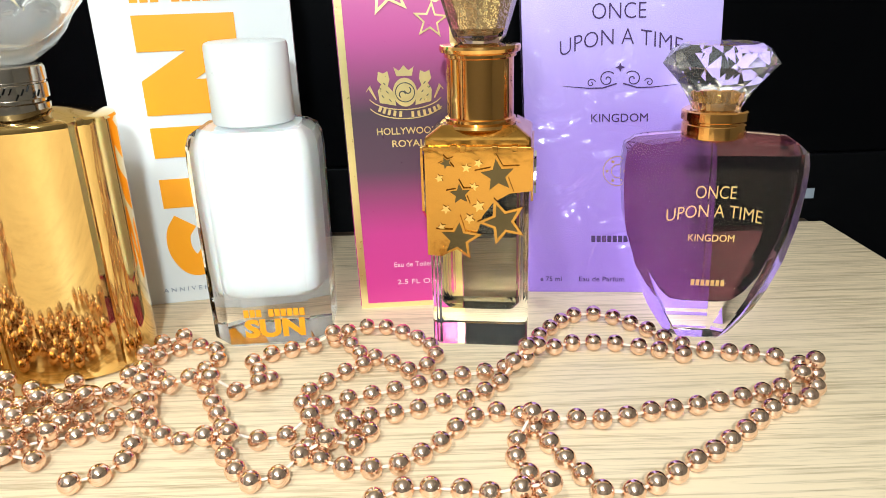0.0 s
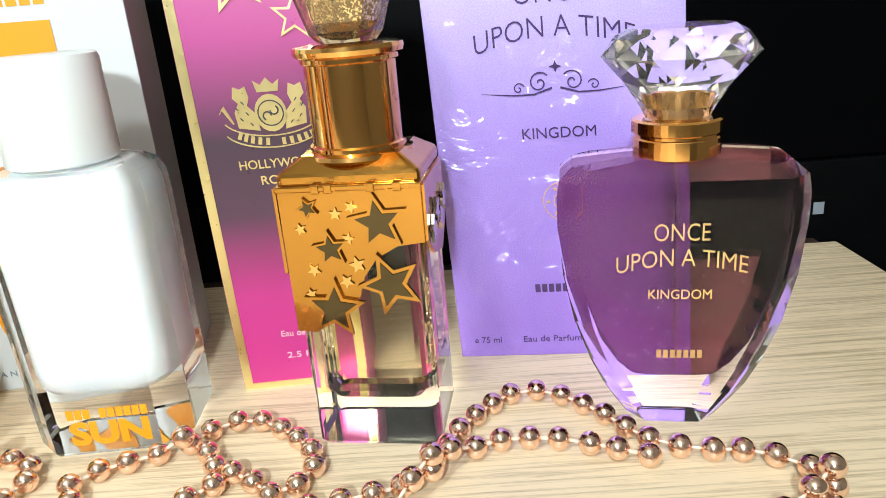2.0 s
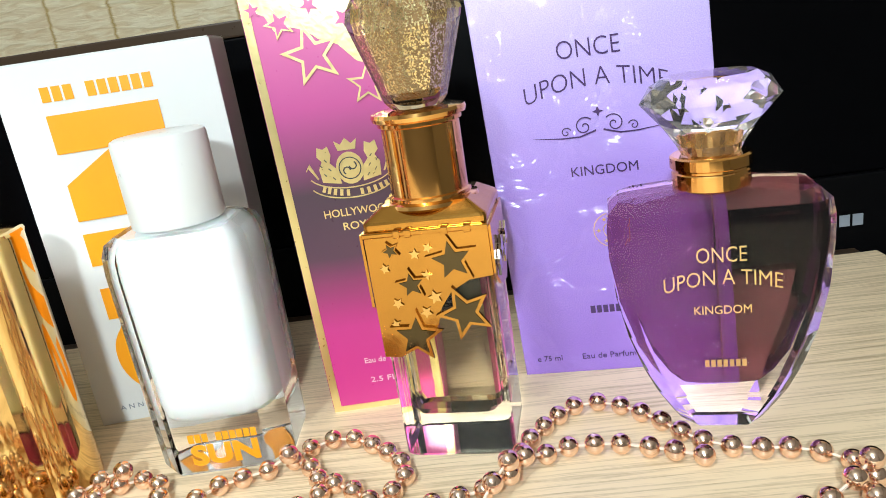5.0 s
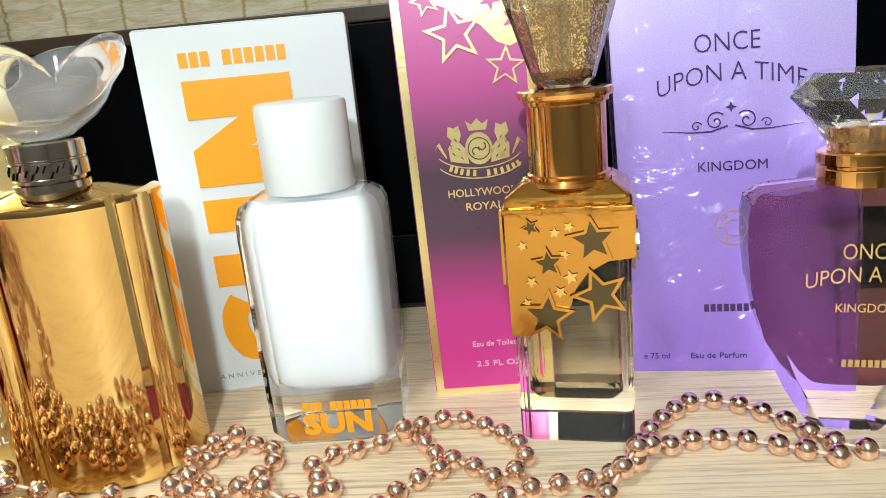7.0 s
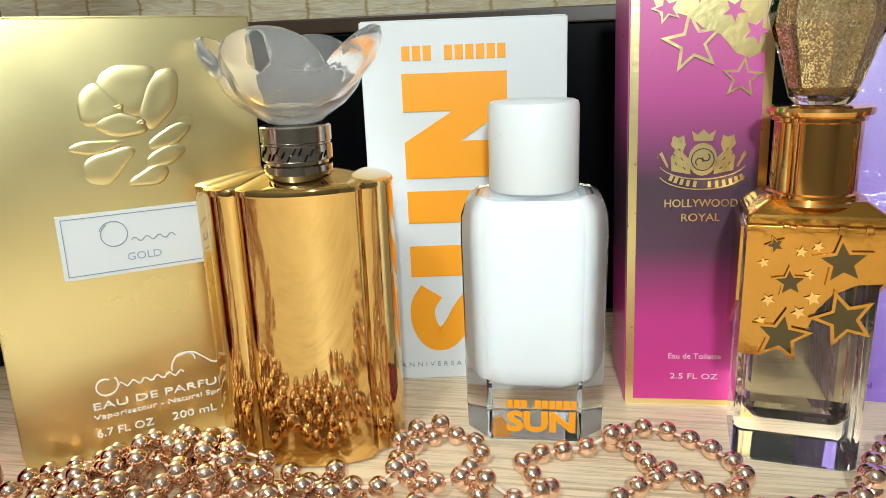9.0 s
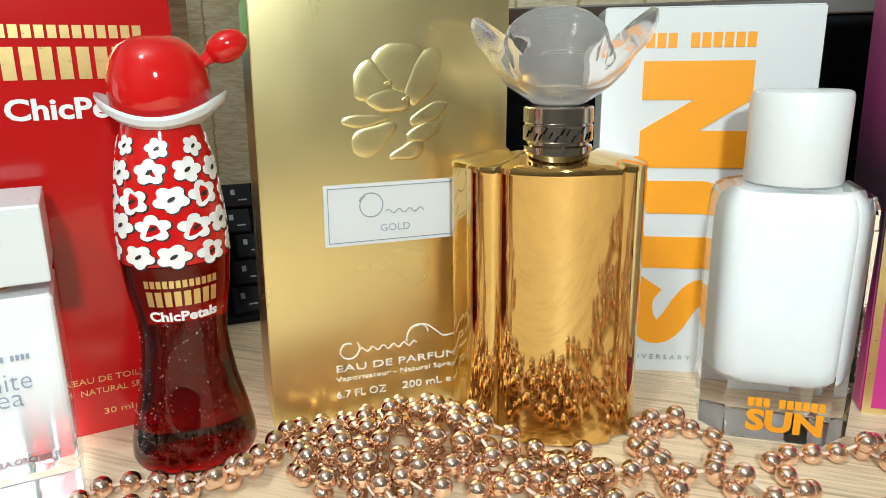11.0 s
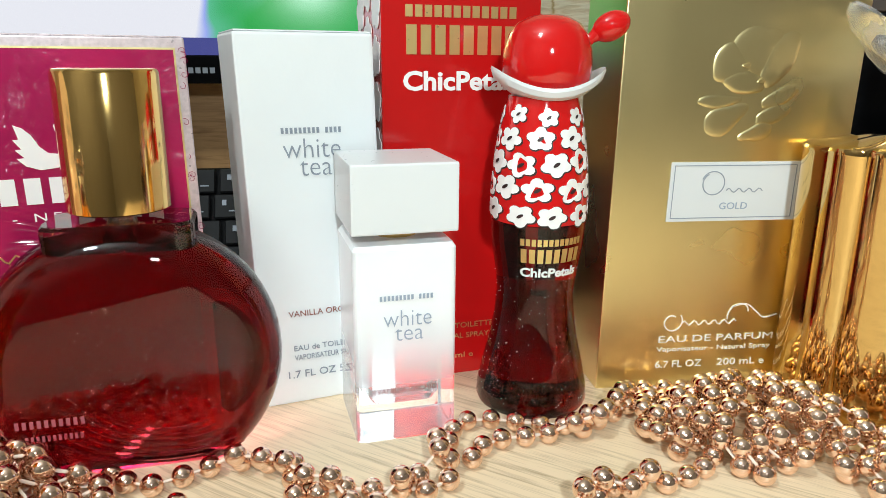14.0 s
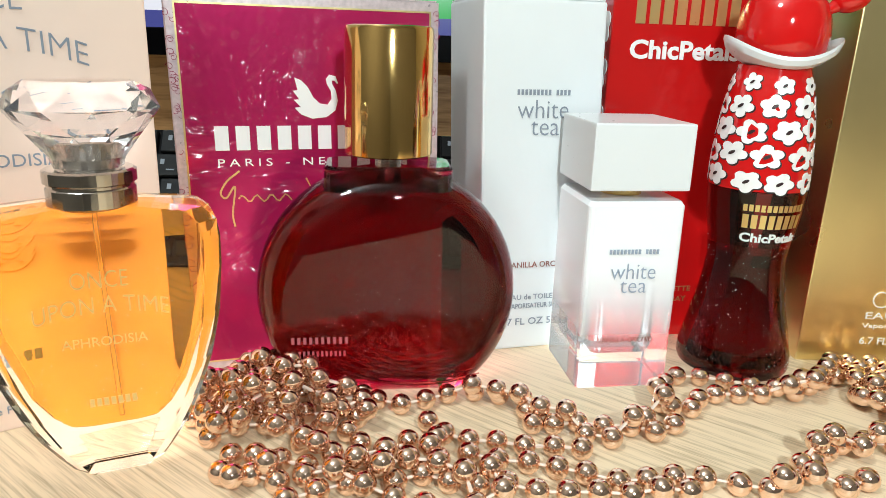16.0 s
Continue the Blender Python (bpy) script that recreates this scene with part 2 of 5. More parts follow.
RED_GLOSS = plain("red_gloss_plastic", (0.62, 0.008, 0.008), 0.08, vary=0.02, coat=0.6)
MAGENTA = plain("magenta_metallic_card", (0.6, 0.016, 0.13), 0.22, 0.55, vary=0.12, scale=18, bump=0.06)
SILVER_LACE = plain("silver_lace_print", (0.75, 0.6, 0.62), 0.3, 0.5, vary=0.4, scale=500)
PEACH = plain("peach_card", (0.92, 0.7, 0.58), 0.4, vary=0.04)
# lilac that grows paler from the foot to the top
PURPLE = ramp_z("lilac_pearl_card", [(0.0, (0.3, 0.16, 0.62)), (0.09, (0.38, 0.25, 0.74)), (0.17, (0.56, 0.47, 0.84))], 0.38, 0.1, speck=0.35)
PINK_FADE = ramp_z("pink_to_black_card", [(0.0, (0.6, 0.04, 0.24)), (0.04, (0.52, 0.04, 0.23)), (0.072, (0.09, 0.04, 0.07)), (0.1, (0.07, 0.04, 0.06)), (0.135, (0.45, 0.08, 0.27)), (0.184, (0.68, 0.18, 0.4))], 0.3)


def wrapped(m, weight=1.0):
    """A wrinkled clear film over a printed card."""
    t, n, l, p = nodes_of(m)
    co = n.new("ShaderNodeTexCoord")
    a = n.new("ShaderNodeTexNoise")
    a.inputs["Scale"].default_value, a.inputs["Detail"].default_value, a.inputs["Distortion"].default_value = 26.0, 3.0, 1.6
    l.new(co.outputs["Object"], a.inputs["Vector"])
    bp = n.new("ShaderNodeBump")
    bp.inputs["Strength"].default_value, bp.inputs["Distance"].default_value = 1.0, 0.018
    l.new(a.outputs["Fac"], bp.inputs["Height"])
    l.new(bp.outputs["Normal"], p.inputs["Coat Normal"])
    p.inputs["Coat Weight"].default_value = weight
    p.inputs["Coat Roughness"].default_value = 0.1


wrapped(PURPLE)
wrapped(MAGENTA, 0.5)
PURPLE_INK = plain("dark_purple_foil", (0.12, 0.07, 0.22), 0.25, 0.6)
TEA_INK = plain("pale_blue_grey_ink", (0.32, 0.38, 0.47), 0.5)
STAR_DARK = plain("dark_mirror_gold", (0.11, 0.085, 0.045), 0.08, 1.0, vary=0.1)
GREY_INK = plain("grey_ink", (0.25, 0.28, 0.33), 0.5)
BLACK_INK = plain("black_ink", (0.03, 0.03, 0.035), 0.5)
WINE_INK = plain("dull_rose_ink", (0.34, 0.1, 0.12), 0.4)
RED_INK = plain("brown_red_ink", (0.25, 0.08, 0.06), 0.5)
GOLD_INK = plain("gold_ink", (0.85, 0.6, 0.25), 0.3, 0.8)
WHITE_INK = plain("white_ink", (0.88, 0.86, 0.84), 0.4)
PALE_INK = plain("pale_pink_ink", (0.8, 0.55, 0.6), 0.4)
BLACK_GLOSS = plain("black_gloss_plastic", (0.0015, 0.0015, 0.002), 0.3, vary=0.2, spec=0.06)
BLACK_MATT = plain("black_matt_plastic", (0.002, 0.002, 0.0025), 0.5, vary=0.2, bump=0.2, spec=0.08)
BROWN_TRIM = plain("brown_gloss_trim", (0.05, 0.03, 0.018), 0.3, vary=0.15)
MINT = plain("pale_green_paint", (0.42, 0.6, 0.48), 0.5)
KEYCAP = plain("black_keycap", (0.005, 0.005, 0.006), 0.5, vary=0.2, spec=0.2)
OAK = oak("light_oak_laminate", (0.42, 0.3, 0.175), (0.8, 0.63, 0.43), (5.0, 150.0, 150.0))
BOARD = oak("honey_wood_board", (0.32, 0.15, 0.05), (0.55, 0.3, 0.12), (3.0, 3.0, 40.0))
PAPER = wallpaper()
PLASTER = plain("cream_plaster", (0.78, 0.77, 0.74), 0.7, vary=0.04, scale=6, bump=0.1)
# plaster darkened to stand for the dim room behind the viewer
DIM_PLASTER = plain("dimmed_plaster", (0.36, 0.33, 0.29), 0.7, vary=0.08, scale=5, bump=0.1)
FLOOR_WOOD = plain("brown_floor", (0.13, 0.08, 0.045), 0.5, vary=0.15, scale=3.0)
DISPLAY = screen_picture()
FADED = faded_glass()
GLITTER = glitter("gold_glitter", (0.2, 0.12, 0.05), (0.98, 0.84, 0.46))

# ---- mesh helpers ----


def part(name, bm, material, parent=None, label="", smooth=False, m=None):
    """Links a bmesh as one mesh object, under parent if there is one."""
    bmesh.ops.recalc_face_normals(bm, faces=bm.faces[:])
    me = bpy.data.meshes.new(name)
    bm.to_mesh(me)
    bm.free()
    if smooth:
        for f in me.polygons:
            f.use_smooth = True
        me.set_sharp_from_angle(angle=radians(32))
    me.materials.append(material)
    ob = new(name, me)
    if parent:
        ob.parent = parent
    if m is not None:
        ob.matrix_basis = m
    if label:
        ob["label"] = label
    return ob


def thing(name, m, label, category, group=""):
    ob = new(name)
    ob.empty_display_size = 0.02
    ob.matrix_basis = m
    return tagged(ob, label, category, group)


def loft(rings, cap=True, bm=None):
    """A skin over rings of points, each with as many points as the first."""
    bm = bm or bmesh.new()
    rows = [[bm.verts.new(p) for p in ring] for ring in rings]
    k = len(rows[0])
    for a, b in zip(rows, rows[1:]):
        for i in range(k):
            bm.faces.new((a[i], a[(i + 1) % k], b[(i + 1) % k], b[i]))
    if cap:
        bm.faces.new(rows[0][::-1])
        bm.faces.new(rows[-1])
    return bm


def lathe(profile, n=40, bm=None, centre=(0, 0), turn=0.0):
    rings = []
    for r, z in profile:
        r = max(r, 1e-5)
        rings.append([(centre[0] + r * math.cos(turn + 2 * math.pi * i / n), centre[1] + r * math.sin(turn + 2 * math.pi * i / n), z) for i in range(n)])
    return loft(rings, True, bm)


def round_rect(w, d, r, k=5):
    """The outline of a rectangle with rounded corners, about the origin."""
    out = []
    for cx, cy, a0 in ((w / 2 - r, d / 2 - r, 0), (-w / 2 + r, d / 2 - r, 90), (-w / 2 + r, -d / 2 + r, 180), (w / 2 - r, -d / 2 + r, 270)):
        for i in range(k + 1):
            a = radians(a0 + 90 * i / k)
            out.append((cx + r * math.cos(a), cy + r * math.sin(a)))
    return out


def at_z(outline, z, sx=1.0, sy=None):
    sy = sx if sy is None else sy
    return [(x * sx, y * sy, z) for x, y in outline]


def block(x0, x1, y0, y1, z0, z1, bevel=0.0, bm=None, segments=2):
    own = bmesh.new()
    vs = bmesh.ops.create_cube(own, size=1.0)["verts"]
    for v in vs:
        v.co = Vector(((x0 + x1) / 2 + v.co.x * (x1 - x0), (y0 + y1) / 2 + v.co.y * (y1 - y0), (z0 + z1) / 2 + v.co.z * (z1 - z0)))
    if bevel:
        bmesh.ops.bevel(own, geom=own.edges[:], offset=bevel, segments=segments, affect="EDGES", profile=0.6)
    return join(bm, own) if bm else own


def join(bm, other):
    """Adds the faces of other to bm."""
    tab = {v: bm.verts.new(v.co) for v in other.verts}
    for f in other.faces:
        bm.faces.new([tab[v] for v in f.verts])
    other.free()
    return bm


def plate(outline, y0, y1, bm=None):
    """A flat piece: an outline in x and z, from depth y0 to y1."""
    return loft([[(x, y0, z) for x, z in outline], [(x, y1, z) for x, z in outline]], True, bm)


def star(cx, cz, r, turn=0.0, inner=0.42, points=5):
    out = []
    for i in range(points * 2):
        a = turn + math.pi / 2 + math.pi * i / points
        q = r if i % 2 == 0 else r * inner
        out.append((cx + q * math.cos(a), cz + q * math.sin(a)))
    return out


def tube(path, r, n=8, bm=None, closed=False):
    """A round bar along a path of points; r may be a list."""
    rings = []
    path = [Vector(p) for p in path]
    for i, p in enumerate(path):
        a, b = path[max(i - 1, 0)], path[min(i + 1, len(path) - 1)]
        d = (b - a).normalized()
        u = d.cross(Vector((0, 0, 1)) if abs(d.z) < 0.9 else Vector((1, 0, 0))).normalized()
        w = d.cross(u)
        q = r[i] if isinstance(r, (list, tuple)) else r
        rings.append([p + q * (u * math.cos(2 * math.pi * k / n) + w * math.sin(2 * math.pi * k / n)) for k in range(n)])
    return loft(rings, True, bm)


def ribbon(path, width, y0, y1, bm=None):
    """A flat band of that width along a path in x and z (points or a list of widths)."""
    left, right = [], []
    for i, (x, z) in enumerate(path):
        a, b = path[max(i - 1, 0)], path[min(i + 1, len(path) - 1)]
        dx, dz = b[0] - a[0], b[1] - a[1]
        q = math.hypot(dx, dz) or 1.0
        w = (width[i] if isinstance(width, (list, tuple)) else width) / 2
        left.append((x - dz / q * w, z + dx / q * w))
        right.append((x + dz / q * w, z - dx / q * w))
    bm = bm or bmesh.new()
    for i in range(len(path) - 1):
        quad = [left[i], left[i + 1], right[i + 1], right[i]]
        loft([[(x, y0, z) for x, z in quad], [(x, y1, z) for x, z in quad]], True, bm)
    return bm


def glide(points, k=5):
    """More points along a curve that passes through those given."""
    p = [Vector(q) for q in points]
    p = [2 * p[0] - p[1]] + p + [2 * p[-1] - p[-2]]
    out = []
    for i in range(1, len(p) - 2):
        a, b, c, d = p[i - 1:i + 3]
        for s in range(k):
            u = s / k
            out.append(tuple(0.5 * (2 * b + (c - a) * u + (2 * a - 5 * b + 4 * c - d) * u * u + (3 * b - a - 3 * c + d) * u ** 3)))
    return out + [tuple(p[-2])]


def spiral(cx, cz, r0, r1, a0, a1, n=18):
    return [(cx + (r0 + (r1 - r0) * i / n) * math.cos(radians(a0 + (a1 - a0) * i / n)), cz + (r0 + (r1 - r0) * i / n) * math.sin(radians(a0 + (a1 - a0) * i / n))) for i in range(n + 1)]


def writing(name, words, size, material, parent, x, z, y=-0.0003, align="CENTER", width=None, arch=0.0, bold=0.0, spacing=1.0, bend=None):
    """Raised print in the built-in letters, upright on the front of a thing; arch lowers both ends."""
    cu = bpy.data.curves.new(name, "FONT")
    cu.body, cu.size, cu.align_x, cu.extrude, cu.offset, cu.space_character = words, size, align, 0.00012, bold * size, spacing
    cu.resolution_u = 3
    tmp = new(name, cu)
    bpy.context.view_layer.update()
    me = bpy.data.meshes.new_from_object(tmp.evaluated_get(bpy.context.evaluated_depsgraph_get()))
    bpy.data.objects.remove(tmp)
    bpy.data.curves.remove(cu)
    xs = [v.co.x for v in me.vertices] or [0]
    k = width / (max(xs) - min(xs)) if width else 1.0
    for v in me.vertices:
        px, pz, py = v.co.x * k, v.co.y, -v.co.z
        pz -= arch * px * px
        if bend:
            v.co = Vector(bend(x + px, z + pz, y + py))
        else:
            v.co = Vector((x + px, y + py, z + pz))
    me.materials.clear()
    me.materials.append(material)
    ob = new(name, me)
    ob.parent = parent
    return ob


def bars(name, count, width, height, material, parent, x, z, y=-0.0003, fill=0.7, bend=None, skip=()):
    """Plain upright bars in place of a name, each a part, centred at x; a gap parts two words."""
    step = width / count
    for i in range(count):
        if i in skip:
            continue
        cx, w = x - width / 2 + step * (i + 0.5), step * fill / 2
        bm = plate([(cx - w, z), (cx + w, z), (cx + w, z + height), (cx - w, z + height)], y, y + 0.00025)
        if bend:
            for v in bm.verts:
                v.co = Vector(bend(v.co.x, v.co.z, v.co.y))
        part(name, bm, material, parent)


def skew(t, k):
    """Leans a thing's upright parts sideways by k of their height."""
    for o in t.children:
        if o.matrix_basis == Matrix():
            for v in o.data.vertices:
                v.co.x += k * v.co.z
            for c in o.children:
                if c.matrix_basis == Matrix():
                    for v in c.data.vertices:
                        v.co.x += k * v.co.z


def facing(x0, y0, x1, y1):
    """The pose at the first of two front corners, with x along the front and y going back."""
    return pose(x0, y0, 0, 0, 0, math.degrees(math.atan2(y1 - y0, x1 - x0)))

# ---- the setting ----
GROW = 1.027   # true size of the cartons and the gear behind them over their drawn size


def setting(name, bm, material, label, category, m=None):
    ob = part(name, bm, material, m=m)
    return tagged(ob, label, category, kind="structure")


top = setting("table", block(-1.5, 0.262, -0.13, 0.46, -0.024, 0, 0.0012), OAK, "light oak laminate tabletop with fine horizontal grain", "table")
edge = part("back_edge", block(-1.5, 0.254, 0.4605, 0.4705, -0.03, -0.001, 0.001), BROWN_TRIM, top, "dark edging strip along the back of the tabletop")
for lx, ly in ((0.2, -0.09), (0.2, 0.4), (-1.45, -0.09), (-1.45, 0.4)):
    part("leg", block(lx - 0.025, lx + 0.025, ly - 0.025, ly + 0.025, -0.75, -0.0245, 0.002), OAK, top)
setting("floor", block(-2.3, 1.6, -1.8, 1.2, -0.85, -0.7505), FLOOR_WOOD, "brown wooden floor under the table", "floor")
setting("wall_north", block(-2.3, 1.6, 1.1, 1.2, -0.75, 1.75), PAPER, "cream crinkled wallpaper with thin gold upright lines", "wall")
# the south and east walls are unseen; their dark tone dims reflections
setting("wall_south", block(-2.3, 1.6, -1.9, -1.8, -0.75, 1.75), DIM_PLASTER, "plain wall out of view, toned dark for dim reflections", "wall")
setting("wall_east", block(1.6, 1.7, -1.9, 1.2, -0.75, 1.75), DIM_PLASTER, "plain wall out of view, toned dark for dim reflections", "wall")
setting("wall_west", block(-2.4, -2.3, -1.9, 1.2, -0.75, 1.75), PLASTER, "plain cream wall", "wall")
setting("ceiling", block(-2.4, 1.7, -1.9, 1.2, 1.751, 1.83), PLASTER, "plain pale ceiling", "ceiling")


def sound_bar():
    t = thing("sound_bar", pose(0.06, 0.474, -0.123) @ Matrix.Scale(GROW, 4), "long black glossy speaker panel behind the oak table", "speaker")
    part("body", block(-0.42, 0.5, 0.004, 0.09, 0, 0.288, 0.003), BLACK_MATT, t)
    part("front_panel", block(-0.42, 0.5, 0, 0.0038, 0.1635, 0.288, 0.001), BLACK_GLOSS, t)
    part("lower_panel", block(-0.42, 0.5, -0.002, 0.0038, 0.0, 0.1625, 0.001), BLACK_MATT, t, "matt black lower panel with a small silver mark")
    part("top_trim", block(-0.42, 0.5, -0.001, 0.09, 0.2885, 0.2975, 0.001), BROWN_TRIM, t, "brown glossy trim along the top")
    bars("maker_mark", 4, 0.03, 0.007, GREY_INK, t, 0.18, 0.132, y=-0.0024, fill=0.8)
    part("foot", block(-0.3, -0.26, 0.01, 0.08, -0.63, -0.0005), BLACK_MATT, t)
    part("foot", block(0.36, 0.4, 0.01, 0.08, -0.63, -0.0005), BLACK_MATT, t)


sound_bar()
slat = tagged(part("wall_post", block(0.306, 0.314, 0.5, 0.508, -0.75, -0.012, 0.001), MINT), "narrow pale green post beside the table", "post")


def monitor():
    m = pose(-0.9, 0.477, 0, 0, 0, 41.0) @ Matrix.Scale(GROW, 4)
    t = thing("computer_monitor", m, "black computer monitor showing a bright green picture", "monitor")
    part("casing", block(-0.3, 0.3, 0, 0.03, 0.112, 0.53, 0.003), BLACK_MATT, t)
    part("bezel", block(-0.3, 0.3, -0.003, -0.0003, 0.112, 0.1415, 0.001), BLACK_GLOSS, t)
    part("screen", block(-0.293, 0.293, -0.0025, -0.0003, 0.0, 0.38), DISPLAY, t, "lit display with a green picture and a violet strip", m=pose(0, 0, 0.142))
    part("stand", block(-0.03, 0.03, 0.012, 0.03, 0.008, 0.1115, 0.002), BLACK_MATT, t)
    part("foot", block(-0.1, 0.1, -0.03, 0.08, 0.0, 0.0075, 0.002), BLACK_MATT, t)
    bars("maker_mark", 4, 0.03, 0.006, GREY_INK, t, 0.08, 0.123, y=-0.0034)
    bm = lathe([(0.006, 0), (0.006, 0.0006)], 20)
    part("screen_icon", bm, WHITE_INK, t, m=pose(-0.22, -0.0026, 0.152, 90))
    # a wooden board closes the desk behind it
    b = part("desk_back_board", block(-0.4, 0.33, 0.085, 0.1, 0.0, 0.45, 0.001), BOARD, m=m)
    tagged(b, "honey brown wooden board behind the monitor", "board", kind="structure")


monitor()


def keyboard():
    """Leaning up steeply behind the boxes."""
    m = pose(-0.5056, 0.23, 0.0036, 55, 0, 41.0) @ Matrix.Scale(GROW, 4)
    t = thing("keyboard", m, "black computer keyboard propped steeply behind the boxes", "keyboard")
    part("case", block(-0.2, 0.2, 0.0, 0.088, -0.014, -0.0005, 0.002), BLACK_MATT, t)
    shape = block(-0.0086, 0.0086, 0.0, 0.0155, 0.0, 0.003, 0.0008, segments=1)
    me = None
    for r in range(5):
        for c in range(20):
            x, y = -0.186 + 0.0195 * c + 0.003 * (r % 3), 0.004 + 0.0166 * r
            if me is None:
                k = part("key", shape, KEYCAP, t)
                me = k.data
            else:
                k = new("key", me)
                k.parent = t
            k.matrix_basis = pose(x, y, 0)
    for r in range(5):
        bm = bmesh.new()
        for c in range(20):
            x, y = -0.19 + 0.0195 * c + 0.003 * (r % 3), 0.004 + 0.0166 * r
            block(x, x + 0.0025, y + 0.008, y + 0.0115, 0.0031, 0.0033, bm=bm)
            block(x + 0.004, x + 0.009, y + 0.004, y + 0.0048, 0.0031, 0.0033, bm=bm)
        part("key_print", bm, GREY_INK, t)


keyboard()

# ---- boxes ----


def carton(name, corners, height, depth, material, label, side=None, bevel=0.0006, group="perfume boxes"):
    m = facing(*corners) @ Matrix.Scale(GROW, 4)
    w = math.hypot(corners[2] - corners[0], corners[3] - corners[1]) / GROW
    t = thing(name, m, label, "box", group)
    part("carton", block(0, w, 0, depth, 0, height, bevel), material, t)
    if side:
        part("side_panel", block(-0.0005, -0.0001, 0.001, depth - 0.001, 0.001, height - 0.001), side, t)
        part("side_panel", block(w + 0.0001, w + 0.0005, 0.001, depth - 0.001, 0.001, height - 0.001), side, t)
    part("lid_flap", block(0.0008, w - 0.0008, 0.0008, depth, height + 0.0001, height + 0.0006), material, t)
    return t, w


def scrollwork(parent, cx, z, k, ink):
    bm = bmesh.new()
    for s in (-1, 1):
        ribbon([(cx + s * a, b) for a, b in spiral(0.006 * k, z + 0.002 * k, 0.0004 * k, 0.004 * k, 0, 500, 26)], 0.0005 * k, -0.0004, 0, bm)
        ribbon([(cx + s * a, b) for a, b in spiral(0.0135 * k, z + 0.0003 * k, 0.0003 * k, 0.0022 * k, 90, 520, 22)], 0.0004 * k, -0.0004, 0, bm)
        ribbon([(cx + s * 0.0015 * k, z), (cx + s * 0.008 * k, z - 0.002 * k), (cx + s * 0.015 * k, z - 0.002 * k), (cx + s * 0.027 * k, z - 0.0008 * k)], [0.0007 * k, 0.0006 * k, 0.0005 * k, 0.0001], -0.0004, 0, bm)
    plate(star(cx, z + 0.0075 * k, 0.0022 * k, 0, 0.4, 4), -0.0004, 0, bm)
    return part("scroll_ornament", bm, ink, parent)


def fairy_carton(corners, material, ink, second, label, lean=0.0):
    t, w = carton("perfume_box", corners, 0.168, 0.05, material, label)
    c = w / 2
    writing("print_first_line", "ONCE", 0.0105, ink, t, c - 0.001, 0.1382, width=0.0245, bold=-0.012)
    writing("print_arched_line", "UPON A TIME", 0.0105, ink, t, c, 0.1268, width=0.0565, arch=6.5, bold=-0.012)
    scrollwork(t, c, 0.1088, 1.0, ink)
    writing("print_second_name", second, 0.0058, ink, t, c, 0.0905, width=0.027 if len(second) < 8 else 0.034)
    bm = bmesh.new()
    ribbon(spiral(c, 0.066, 0.0075, 0.0075, 0, 360, 28), 0.0003, -0.0003, 0, bm)
    ribbon(spiral(c, 0.066, 0.0035, 0.0035, 0, 360, 18), 0.0003, -0.0003, 0, bm)
    for a in range(0, 360, 60):
        plate(star(c + 0.0055 * math.cos(radians(a)), 0.066 + 0.0055 * math.sin(radians(a)), 0.001), -0.0003, 0, bm)
    part("round_emblem", bm, GOLD_INK, t)
    bars("maker_mark", 7, 0.019, 0.0034, ink, t, c - 0.004, 0.0285, fill=0.75)
    writing("print_volume", "e 75 ml", 0.0038, ink, t, 0.006, 0.0065, align="LEFT")
    writing("print_kind", "Eau de Parfum", 0.0038, ink, t, 0.026, 0.0065, align="LEFT", width=0.0235)
    skew(t, lean)
    return t


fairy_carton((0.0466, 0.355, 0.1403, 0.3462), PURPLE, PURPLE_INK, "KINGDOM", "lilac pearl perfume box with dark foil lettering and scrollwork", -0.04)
fairy_carton((-0.4955, -0.0423, -0.4668, 0.05), PEACH, GREY_INK, "APHRODISIA", "peach perfume box with grey lettering and scrollwork")


